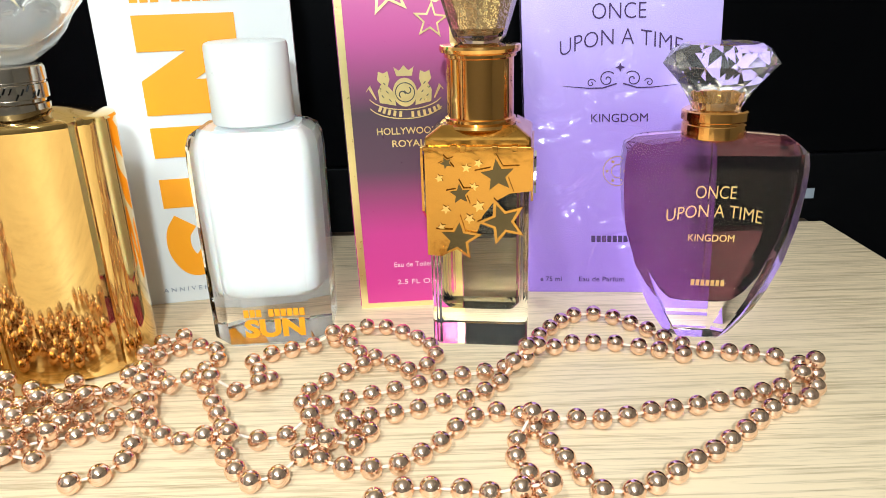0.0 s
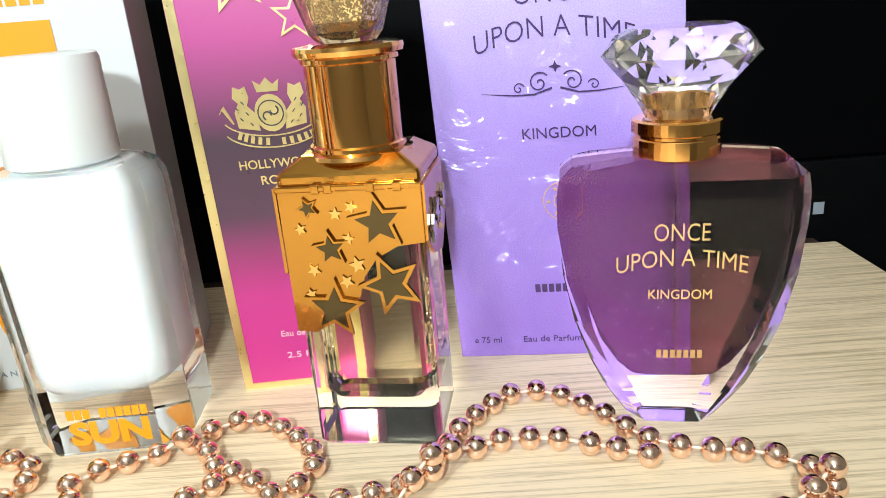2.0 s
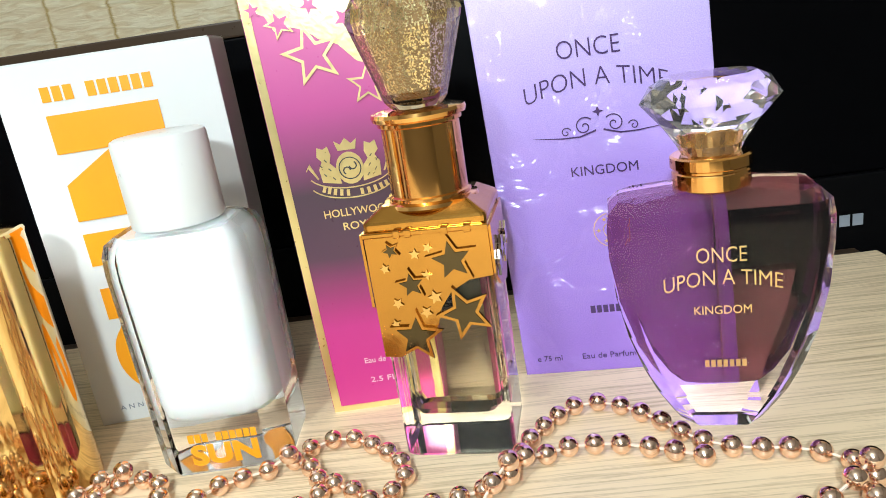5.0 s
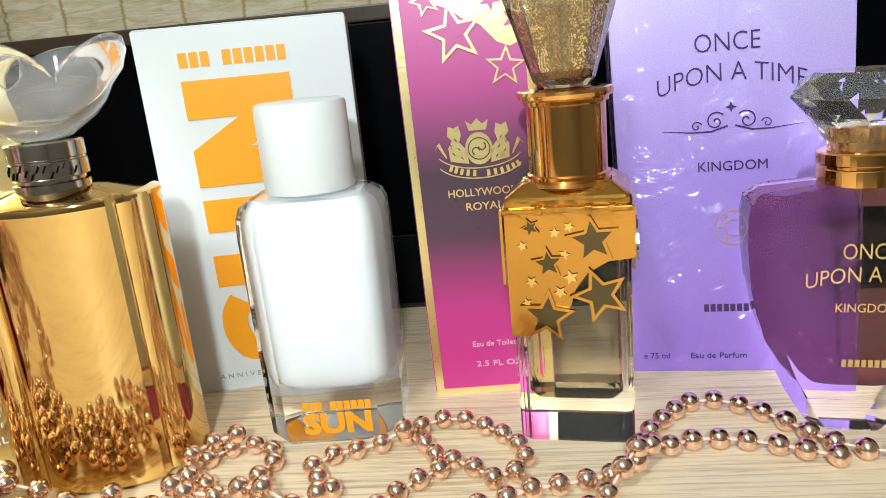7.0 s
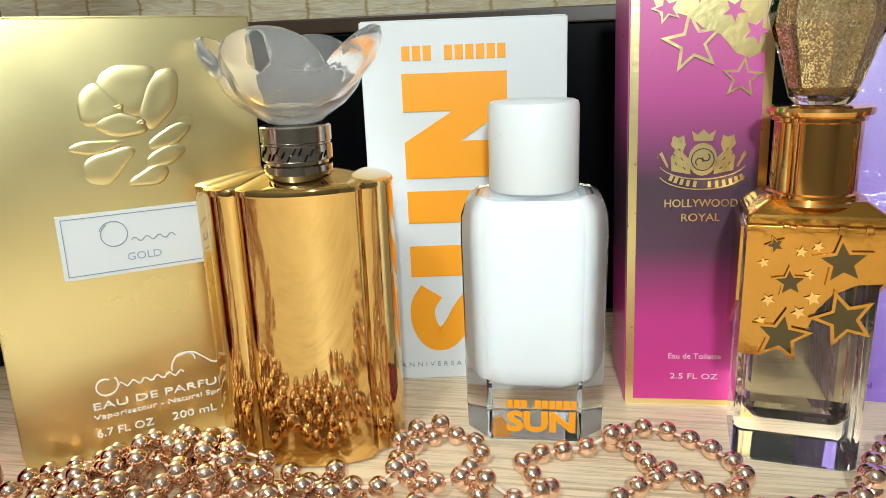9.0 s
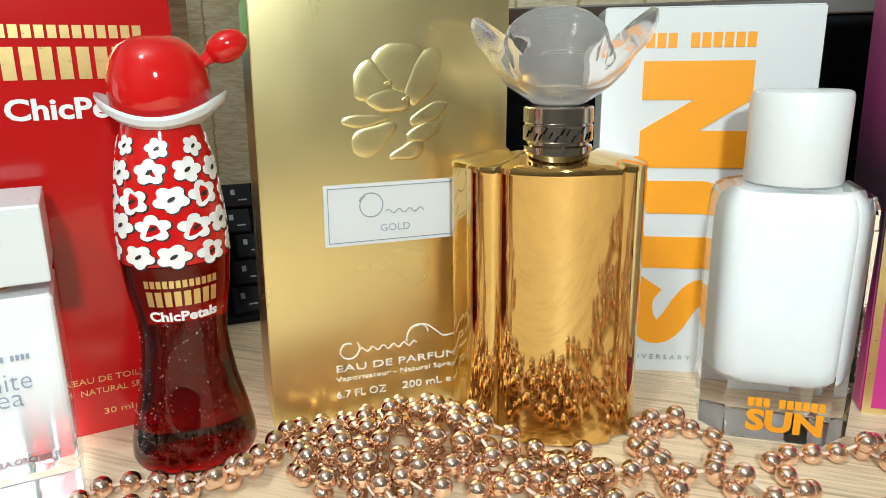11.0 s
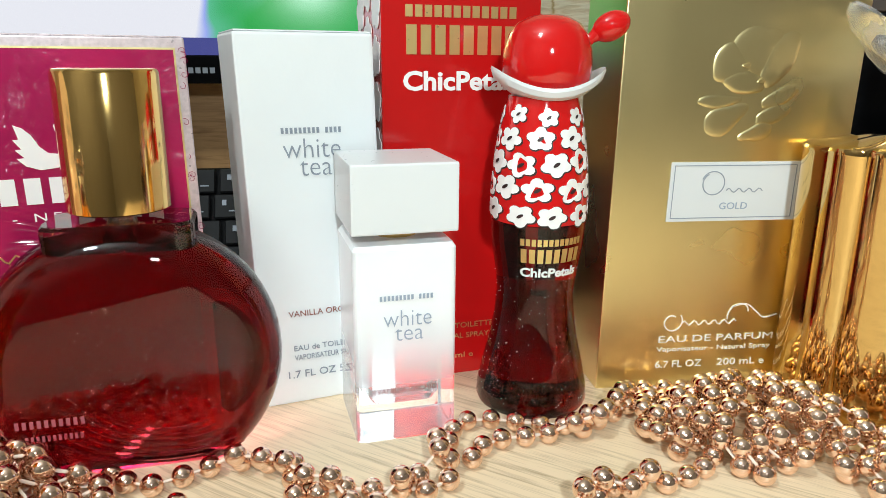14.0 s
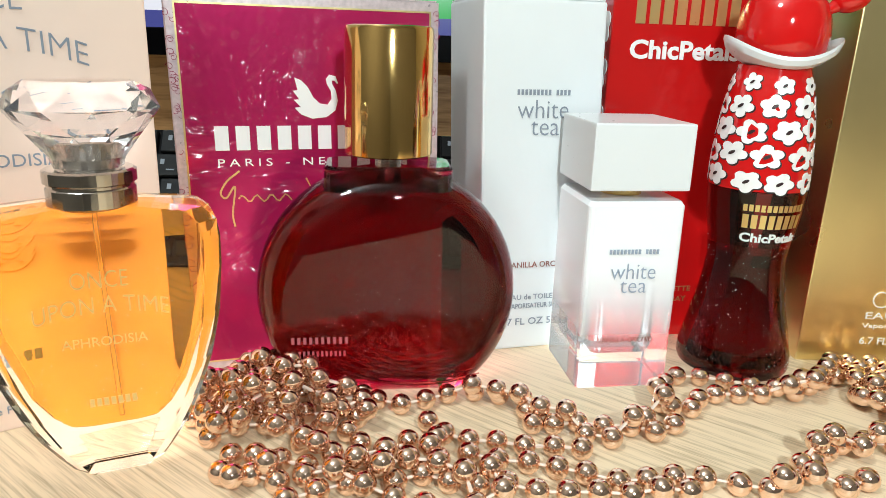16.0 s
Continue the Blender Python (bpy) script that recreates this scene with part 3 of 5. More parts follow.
def star_carton():
    t, w = carton("perfume_box", (-0.0437, 0.3405, 0.0118, 0.3436), 0.184, 0.05, PINK_FADE, "pink to black perfume box with gold edges, stars and crest", side=PINK_FADE)
    h = 0.184
    bm = bmesh.new()
    for x0, x1, z0, z1 in ((0, 0.0034, 0, h), (w - 0.0034, w, 0, h), (0.0034, w - 0.0034, 0, 0.0026)):
        block(x0, x1, -0.0004, -0.0001, z0, z1, bm=bm)
    part("gold_border", bm, FOIL_EDGE, t, "gold foil border")
    # the foil field above, with its lower edge cut by stars
    field = [(0.0036, h - 0.001), (0.0036, 0.1735), (0.0085, 0.171), (0.011, 0.165), (0.0165, 0.166), (0.0225, 0.164), (0.027, 0.160), (0.034, 0.157), (0.04, 0.15), (0.045, 0.148), (0.0495, 0.15), (w - 0.0036, 0.15), (w - 0.0036, h - 0.001)]
    part("gold_field", plate(field, -0.0003, -0.0001), FOIL_EDGE, t, "gold foil area with cut-out stars")
    for cx, cz, r, turn in ((0.0235, 0.1545, 0.0125, 0.15), (0.0425, 0.1405, 0.0085, -0.1), (0.0135, 0.1675, 0.0062, 0.3)):
        part("star", plate(star(cx, cz, r, turn, 0.42), -0.0007, -0.0003), FOIL_EDGE, t, "gold foil star outline")
        part("star_centre", plate(star(cx, cz, r * 0.74, turn, 0.42), -0.0009, -0.0007), PINK_FADE, t, "pink star inside a gold outline")
    for cx, cz, r in ((0.0045, 0.1735, 0.003), (0.026, 0.1725, 0.0036), (0.036, 0.178, 0.003), (0.0385, 0.166, 0.0045), (0.047, 0.158, 0.005), (0.021, 0.179, 0.0022)):
        part("star", plate(star(cx, cz, r, 0.2 * cx * 90), -0.0006, -0.0003), PINK_FADE, t, "small pink star")
    # crest: two supporters, a shield, a crown, a scroll
    bm = bmesh.new()
    c, z = w / 2 + 0.002, 0.109
    plate([(c + 0.0056 * math.cos(a), z + 0.0066 * math.sin(a)) for a in [2 * math.pi * i / 20 for i in range(20)]], -0.0005, -0.0001, bm)
    for s in (-1, 1):
        plate([(c + s * a, z + b) for a, b in ((0.0045, -0.006), (0.012, -0.0045), (0.0125, 0.001), (0.0108, 0.004), (0.0125, 0.006), (0.0118, 0.0098), (0.0096, 0.0088), (0.0075, 0.0098), (0.0068, 0.006), (0.0078, 0.003), (0.0052, 0.0))], -0.0005, -0.0001, bm)
        ribbon([(c + s * a, z + b) for a, b in ((0.0135, -0.003), (0.0165, 0.003), (0.0178, 0.0008))], [0.0006, 0.0016, 0.0004], -0.0005, -0.0001, bm)
    plate([(c + a, z + b) for a, b in ((-0.0036, 0.0074), (0.0036, 0.0074), (0.0046, 0.0115), (0.0022, 0.0098), (0, 0.0122), (-0.0022, 0.0098), (-0.0046, 0.0115))], -0.0005, -0.0001, bm)
    for dz in (0.0, -0.0042):
        ribbon([(c + 0.0175 * math.sin(a), z - 0.0005 + dz - 0.0075 * math.cos(a)) for a in [radians(-72 + 9 * i) for i in range(17)]], 0.00045, -0.0005, -0.0001, bm)
    part("crest", bm, FOIL_EDGE, t, "gold foil crest with a crown")
    bm = bmesh.new()
    ribbon(spiral(c, z, 0.0044, 0.0044, 0, 360, 24), 0.0004, -0.0008, -0.0005, bm)
    for k in (-1, 1):
        ribbon(spiral(c + 0.0012 * k, z + 0.0009 * k, 0.0013, 0.0016, 90 + 90 * k, 330 + 90 * k, 10), 0.0005, -0.0008, -0.0005, bm)
        for q in range(5):
            a0, b0 = 0.0066 + 0.0011 * q, -0.004 + 0.0019 * ((q * 2) % 5)
            ribbon([(c + k * a0, z + b0), (c + k * (a0 + 0.0009), z + b0 + 0.0011)], 0.00035, -0.0008, -0.0005, bm)
    part("crest_line", bm, BLACK_INK, t, "dark lines engraved in the crest")
    for i in range(12):
        a = radians(-52 + 9.4 * i)
        bm = plate([(p[0] * 0.0011, p[1] * 0.0013) for p in ((-0.6, -1), (0.6, -1), (0.6, 1), (-0.6, 1))], -0.0005, -0.0002)
        if i != 5:
            part("maker_mark", bm, FOIL_EDGE, t, m=pose(c + 0.0175 * math.sin(a), 0, z - 0.0027 - 0.0075 * math.cos(a), 0, -math.degrees(a) * 0.45, 0))
        else:
            bm.free()
    writing("print_first_line", "HOLLYWOOD", 0.0046, FOIL_EDGE, t, c, 0.0895, width=0.029, bold=0.01)
    writing("print_second_line", "ROYAL", 0.0046, FOIL_EDGE, t, c, 0.0835, width=0.0155, bold=0.01)
    writing("print_kind", "Eau de Toilette", 0.0036, PALE_INK, t, c, 0.022, width=0.022)
    writing("print_volume", "2.5 FL OZ", 0.0036, PALE_INK, t, c, 0.0125, width=0.02)

    skew(t, -0.017)


star_carton()


def sun_carton():
    t, w = carton("perfume_box", (-0.163, 0.352, -0.0716, 0.369), 0.168, 0.04, WHITE_CARD, "white perfume box with huge upright orange letters")
    x0, x1 = 0.0175, 0.0638
    h = x1 - x0

    def up(points):           # reading upwards: u along the word, v from the letter's foot to its head
        return [(x1 - v * h, u) for u, v in points]
    n0 = 0.0995
    n1 = n0 + 0.0465
    part("letter_n", plate(up([(n0, 0), (n0 + 0.0165, 0), (n0 + 0.0165, 0.46), (n1 - 0.0165, 0), (n1, 0), (n1, 1), (n1 - 0.0165, 1), (n1 - 0.0165, 0.52), (n0 + 0.0165, 1), (n0, 1)]), -0.0005, -0.0001), ORANGE, t, "bold orange letter N")
    u0 = 0.0525
    mid = []
    for i in range(9):
        a = math.pi * i / 8
        mid.append((u0 + 0.0205 - 0.0205 * math.cos(a), 0.36 - 0.36 * math.sin(a)))
    inner = []
    for i in range(9):
        a = math.pi * (8 - i) / 8
        inner.append((u0 + 0.0205 - 0.0055 * math.cos(a), 0.36 - 0.12 * math.sin(a)))
    part("letter_u", plate(up([(u0, 1)] + mid + [(u0 + 0.041, 1), (u0 + 0.026, 1)] + inner + [(u0 + 0.015, 1)]), -0.0005, -0.0001), ORANGE, t, "bold orange letter U")
    s0, sw = 0.0145, 0.033
    path = [(s0 + sw * 0.93, 0.80), (s0 + sw * 0.72, 0.89), (s0 + sw * 0.45, 0.89), (s0 + sw * 0.22, 0.80), (s0 + sw * 0.2, 0.68), (s0 + sw * 0.35, 0.57), (s0 + sw * 0.62, 0.46), (s0 + sw * 0.8, 0.34), (s0 + sw * 0.78, 0.2), (s0 + sw * 0.55, 0.11), (s0 + sw * 0.3, 0.11), (s0 + sw * 0.05, 0.2)]
    part("letter_s", ribbon(glide(up(path)), 0.0118, -0.0005, -0.0001), ORANGE, t, "bold orange letter S")
    bars("maker_mark", 10, 0.0465, 0.0062, ORANGE, t, 0.0407, 0.1515, fill=0.78, skip=(3,))
    writing("print_edition", "ANNIVERSARY EDITION", 0.0034, GREY_INK, t, 0.0415, 0.0065, width=0.062, spacing=1.6)


sun_carton()


def petal(cx, cz, length, width, turn, rise, bm):
    """A puffed petal with a wavy outline, pressed up from a box front."""
    k = 28
    rings = []
    for q, h in ((1.0, 0.0), (0.94, 0.42), (0.86, 0.68), (0.74, 0.88), (0.58, 1.0), (0.38, 0.96), (0.15, 0.88)):
        ring = []
        for i in range(k):
            a = 2 * math.pi * i / k
            wave = 1.0 + 0.07 * math.cos(3 * a + 60 * cx * 40) + 0.035 * math.cos(5 * a + 900 * cz)
            px, pz = length / 2 * math.cos(a) * q * wave, width / 2 * math.sin(a) * q * wave * (1.0 + 0.3 * math.cos(a))
            ring.append((cx + px * math.cos(turn) - pz * math.sin(turn), -0.0001 - 0.72 * rise * h, cz + px * math.sin(turn) + pz * math.cos(turn)))
        rings.append(ring)
    return loft(rings, True, bm)


def gold_carton():
    t, w = carton("perfume_box", (-0.2838, 0.2512, -0.2, 0.3148), 0.171, 0.046, FOIL, "shiny gold perfume box with an embossed flower and white label")
    for cx, cz, ln, wd, tu, up_by in ((0.0562, 0.1452, 0.0195, 0.0195, 1.65, 0.0005), (0.0455, 0.1394, 0.0165, 0.0145, 2.7, 0.00056), (0.0655, 0.141, 0.024, 0.0125, 1.1, 0.00062), (0.0523, 0.1325, 0.0185, 0.0095, 3.0, 0.00068)):
        part("petal", petal(cx, cz, ln, wd, tu, up_by, bmesh.new()), FOIL, t, "embossed flower petal", smooth=True)
    for x, z in ((0.0515, 0.1392), (0.0585, 0.133)):
        part("stamen", petal(x, z, 0.004, 0.0022, 0.1, 0.001, bmesh.new()), FOIL, t, "embossed bead at the flower's heart", smooth=True)
    for cx, cz, ln, wd, tu, up_by in ((0.0425, 0.1252, 0.019, 0.0052, 3.2, 0.00042), (0.0457, 0.1182, 0.0205, 0.0105, 3.65, 0.00048), (0.0678, 0.1268, 0.0175, 0.0068, 0.45, 0.00042), (0.0655, 0.1195, 0.0155, 0.0072, 0.35, 0.00048), (0.0592, 0.1122, 0.0155, 0.0068, 0.3, 0.00054)):
        part("leaf", petal(cx, cz, ln, wd, tu, up_by, bmesh.new()), FOIL, t, "embossed leaf", smooth=True)
    lab = part("label", block(0.0245, 0.0815, -0.0006, -0.0001, 0.0755, 0.1005), WHITE_CARD, t, "white paper label with a thin grey frame")
    bm = bmesh.new()
    for a, b, c, d in ((0.026, 0.08, 0.0768, 0.0771), (0.026, 0.08, 0.0989, 0.0992), (0.026, 0.0263, 0.0771, 0.0989), (0.0797, 0.08, 0.0771, 0.0989)):
        block(a, b, -0.0008, -0.00065, c, d, bm=bm)
    part("frame_line", bm, GREY_INK, lab)
    bm = bmesh.new()
    ribbon(spiral(0.0435, 0.0915, 0.0045, 0.0052, 120, 520, 30), 0.0004, -0.0008, -0.00065, bm)
    ribbon([(0.0495 + 0.0009 * i, 0.0885 + 0.0009 * math.sin(i * 1.25)) for i in range(19)], 0.0004, -0.0008, -0.00065, bm)
    part("script_mark", bm, GREY_INK, lab)
    writing("print_word", "GOLD", 0.0042, TEA_INK, lab, 0.0535, 0.0805, y=-0.0007, width=0.0125)
    bm = bmesh.new()
    ribbon(spiral(0.0325, 0.0302, 0.0028, 0.0048, 60, 400, 24), 0.0005, -0.0004, -0.0001, bm)
    ribbon([(0.037 + 0.0011 * i, 0.0295 + 0.0011 * math.sin(i * 1.5)) for i in range(24)], 0.0005, -0.0004, -0.0001, bm)
    ribbon(spiral(0.0645, 0.033, 0.003, 0.007, 20, 200, 14), 0.0005, -0.0004, -0.0001, bm)
    ribbon(glide([(0.0595, 0.0365), (0.066, 0.0375), (0.071, 0.034), (0.075, 0.031), (0.081, 0.0322)]), 0.0005, -0.0004, -0.0001, bm)
    part("script_mark", bm, WHITE_INK, t)
    writing("print_kind", "EAU DE PARFUM", 0.0043, WHITE_INK, t, 0.0265, 0.0208, align="LEFT", width=0.0535)
    writing("print_spray", "Vaporisateur - Natural Spray", 0.003, WHITE_INK, t, 0.0265, 0.0165, align="LEFT", width=0.0535)
    writing("print_ounces", "6.7 FL OZ", 0.0046, WHITE_INK, t, 0.0265, 0.0088, align="LEFT", width=0.0215)
    writing("print_volume", "200 mL e", 0.0046, WHITE_INK, t, 0.0555, 0.0088, align="LEFT", width=0.0225)

    skew(t, 0.014)


gold_carton()


def daisy(size, bm, y=-0.0005, thick=0.0004):
    """Five round petals about a small eye, in x and z."""
    out = []
    for i in range(40):
        a = 2 * math.pi * i / 40
        r = size * (0.72 + 0.28 * abs(math.cos(2.5 * a)))
        out.append((r * math.cos(a), r * math.sin(a)))
    return plate(out, y, y + thick, bm)


def red_carton():
    t, w = carton("perfume_box", (-0.3692, 0.208, -0.3214, 0.2596), 0.178, 0.05, RED_CARD, "glossy red perfume box with gold and white print")
    bars("maker_line", 12, 0.0485, 0.0046, GOLD_INK, t, 0.0335, 0.157, fill=0.75)
    bars("maker_mark", 8, 0.0485, 0.0115, GOLD_INK, t, 0.0335, 0.1425, fill=0.72)
    writing("print_name", "ChicPetals", 0.0105, WHITE_INK, t, 0.0085, 0.1285, align="LEFT", width=0.0505, bold=0.03)
    writing("print_kind", "EAU DE TOILETTE", 0.0036, GOLD_INK, t, 0.0335, 0.0225, width=0.034)
    writing("print_spray", "NATURAL SPRAY", 0.0036, GOLD_INK, t, 0.0335, 0.0175, width=0.03)
    writing("print_volume", "30 ml e", 0.0036, GOLD_INK, t, 0.0335, 0.008, width=0.015)
    rnd = random.Random(4)
    for i in range(9):
        for j in range(3):
            bm = daisy(0.0085, bmesh.new(), -0.0003, 0.0003)
            f = part("flower_print", bm, WHITE_INK, t, "white printed flower", m=pose(-0.0002, 0.009 + 0.016 * j, 0.012 + 0.0185 * i + 0.008 * (j % 2), 0, rnd.uniform(0, 70), -90))


red_carton()


def tea_carton():
    t, w = carton("perfume_box", (-0.3985, 0.1612, -0.3656, 0.2045), 0.1502, 0.05, TEA_CARD, "matt white perfume box with thin grey lettering", bevel=0.0012)
    c = w / 2
    bars("maker_mark", 14, 0.024, 0.0022, GREY_INK, t, c, 0.1128, fill=0.6, skip=(9,))
    writing("print_first_word", "white", 0.0112, GREY_INK, t, c, 0.1033, width=0.0225, bold=-0.012)
    writing("print_second_word", "tea", 0.0112, GREY_INK, t, c + 0.001, 0.0963, width=0.0125, bold=-0.012)
    writing("print_scent", "VANILLA ORCHID", 0.0036, RED_INK, t, c, 0.0385, width=0.029)
    writing("print_kind", "EAU de TOILETTE", 0.0034, GREY_INK, t, c, 0.0235, width=0.027)
    writing("print_spray", "VAPORISATEUR SPRAY", 0.0034, GREY_INK, t, c, 0.0193, width=0.027)
    writing("print_volume", "1.7 FL OZ 50 mL", 0.0046, GREY_INK, t, c, 0.0115, width=0.034)

    skew(t, -0.03)


tea_carton()


def swan_carton():
    t, w = carton("perfume_box", (-0.4763, 0.0648, -0.4178, 0.1531), 0.1475, 0.045, SILVER_LACE, "magenta metallic perfume box with a white swan")
    e = 0.0042
    part("front_panel", block(e, w - e, -0.0006, -0.0001, e, 0.1475 - e), MAGENTA, t, "magenta metallic front")
    bm = bmesh.new()
    for a, b, c, d in ((e, w - e, e - 0.0007, e), (e, w - e, 0.1475 - e, 0.1475 - e + 0.0007), (e - 0.0007, e, e - 0.0007, 0.1475 - e + 0.0007), (w - e, w - e + 0.0007, e - 0.0007, 0.1475 - e + 0.0007)):
        block(a, b, -0.0007, -0.0001, c, d, bm=bm)
    part("gold_line", bm, FOIL_EDGE, t)
    bm = bmesh.new()
    rnd = random.Random(2)
    for i in range(70):
        z = rnd.uniform(0.003, 0.144)
        x = rnd.choice((rnd.uniform(0.0006, 0.003), w - rnd.uniform(0.0006, 0.003)))
        ribbon(spiral(x, z, 0.0004, 0.0016, rnd.uniform(0, 360), rnd.uniform(400, 560), 9), 0.00018, -0.0003, -0.0001, bm)
    tagged(part("lace_line", bm, MAGENTA, t), kind="stuff")
    cx, cz, k = 0.0535, 0.107, 0.001
    bm = plate([(cx + a * k, cz + b * k) for a, b in ((-8.5, 11), (-6, 10), (-3.5, 7.5), (-1.5, 3.5), (1, 1.2), (4, 0.8), (5.6, 3), (5.4, 6), (4, 8.4), (3.6, 10.6), (5, 12.2), (7.4, 11.6), (8.2, 9.2), (8, 8.6), (6.8, 10), (5.8, 10), (6, 8.6), (7.4, 6), (8, 2.4), (7, -1.4), (3.4, -4), (-2, -4.6), (-6.4, -3), (-8.8, -0.4), (-6.4, -0.2), (-9, 2.6), (-7, 2.8), (-9.2, 6), (-7.4, 6.2))], -0.001, -0.0006)
    part("swan", bm, WHITE_INK, t, "white swan emblem")
    bars("maker_mark", 10, 0.078, 0.0092, WHITE_INK, t, 0.052, 0.0905, y=-0.0009, fill=0.66)
    writing("print_small_line", "PARIS - NEW YORK", 0.0042, WHITE_INK, t, 0.0145, 0.0843, y=-0.0007, align="LEFT", width=0.074, spacing=1.5)
    bm = bmesh.new()
    ribbon(glide([(0.0225, 0.0825), (0.0175, 0.0785), (0.015, 0.074), (0.017, 0.072), (0.0205, 0.0765), (0.019, 0.066), (0.0195, 0.0605)]), 0.0007, -0.0009, -0.0006, bm)
    ribbon([(0.0215 + 0.0012 * i, 0.0715 + 0.0014 * math.sin(i * 1.35)) for i in range(18)], 0.0006, -0.0009, -0.0006, bm)
    ribbon([(0.048, 0.079), (0.0515, 0.071), (0.061, 0.082)], 0.0007, -0.0009, -0.0006, bm)
    ribbon([(0.058 + 0.0012 * i, 0.0725 + 0.0014 * math.sin(i * 1.5)) for i in range(22)], 0.0006, -0.0009, -0.0006, bm)
    part("script_mark", bm, GOLD_INK, t)
    writing("print_kind", "EAU DE PARFUM", 0.004, WHITE_INK, t, 0.0515, 0.021, y=-0.0007, width=0.034)
    writing("print_volume", "e 100 ml", 0.004, WHITE_INK, t, 0.0515, 0.0125, y=-0.0007, width=0.018)

    skew(t, -0.016)


swan_carton()

# ---- bottles ----


def glassy(ob):
    ob.visible_shadow = False
    return ob


def chamfer_rect(w, d, c):
    return [(w / 2, -d / 2 + c), (w / 2, d / 2 - c), (w / 2 - c, d / 2), (-w / 2 + c, d / 2), (-w / 2, d / 2 - c), (-w / 2, -d / 2 + c), (-w / 2 + c, -d / 2), (w / 2 - c, -d / 2)]


def gem(profile, n, turn=0.0):
    """A cut stone: rings of corners, each turned by half a step, joined by triangles."""
    bm = bmesh.new()
    rows = []
    for k, (r, z) in enumerate(profile):
        a0 = turn + math.pi / n * (k % 2)
        rows.append([bm.verts.new((r * math.cos(a0 + 2 * math.pi * i / n), r * math.sin(a0 + 2 * math.pi * i / n), z)) for i in range(n)])
    for k, (a, b) in enumerate(zip(rows, rows[1:])):
        s = k % 2
        for i in range(n):
            j = (i + 1) % n
            if s == 0:
                bm.faces.new((a[i], a[j], b[i]))
                bm.faces.new((b[i], a[j], b[j]))
            else:
                bm.faces.new((a[i], b[j], b[i]))
                bm.faces.new((a[i], a[j], b[j]))
    bm.faces.new(rows[0][::-1])
    bm.faces.new(rows[-1])
    return bm


def specks(parent, spots, size=0.00016):
    """Fine dust on the glass, with glints of light put in as white specks."""
    bm = bmesh.new()
    for x, y, z in spots:
        v = [bm.verts.new((x + a * size, y + b * size, z + c * size)) for a, b, c in ((1, 0, 0), (0, 1, 0), (-1, 0, 0), (0, -1, 0), (0, 0, 1), (0, 0, -1))]
        for p, q in ((0, 1), (1, 2), (2, 3), (3, 0)):
            bm.faces.new((v[p], v[q], v[4]))
            bm.faces.new((v[q], v[p], v[5]))
    return tagged(part("dust_and_glints", bm, WHITE_INK, parent), kind="stuff")


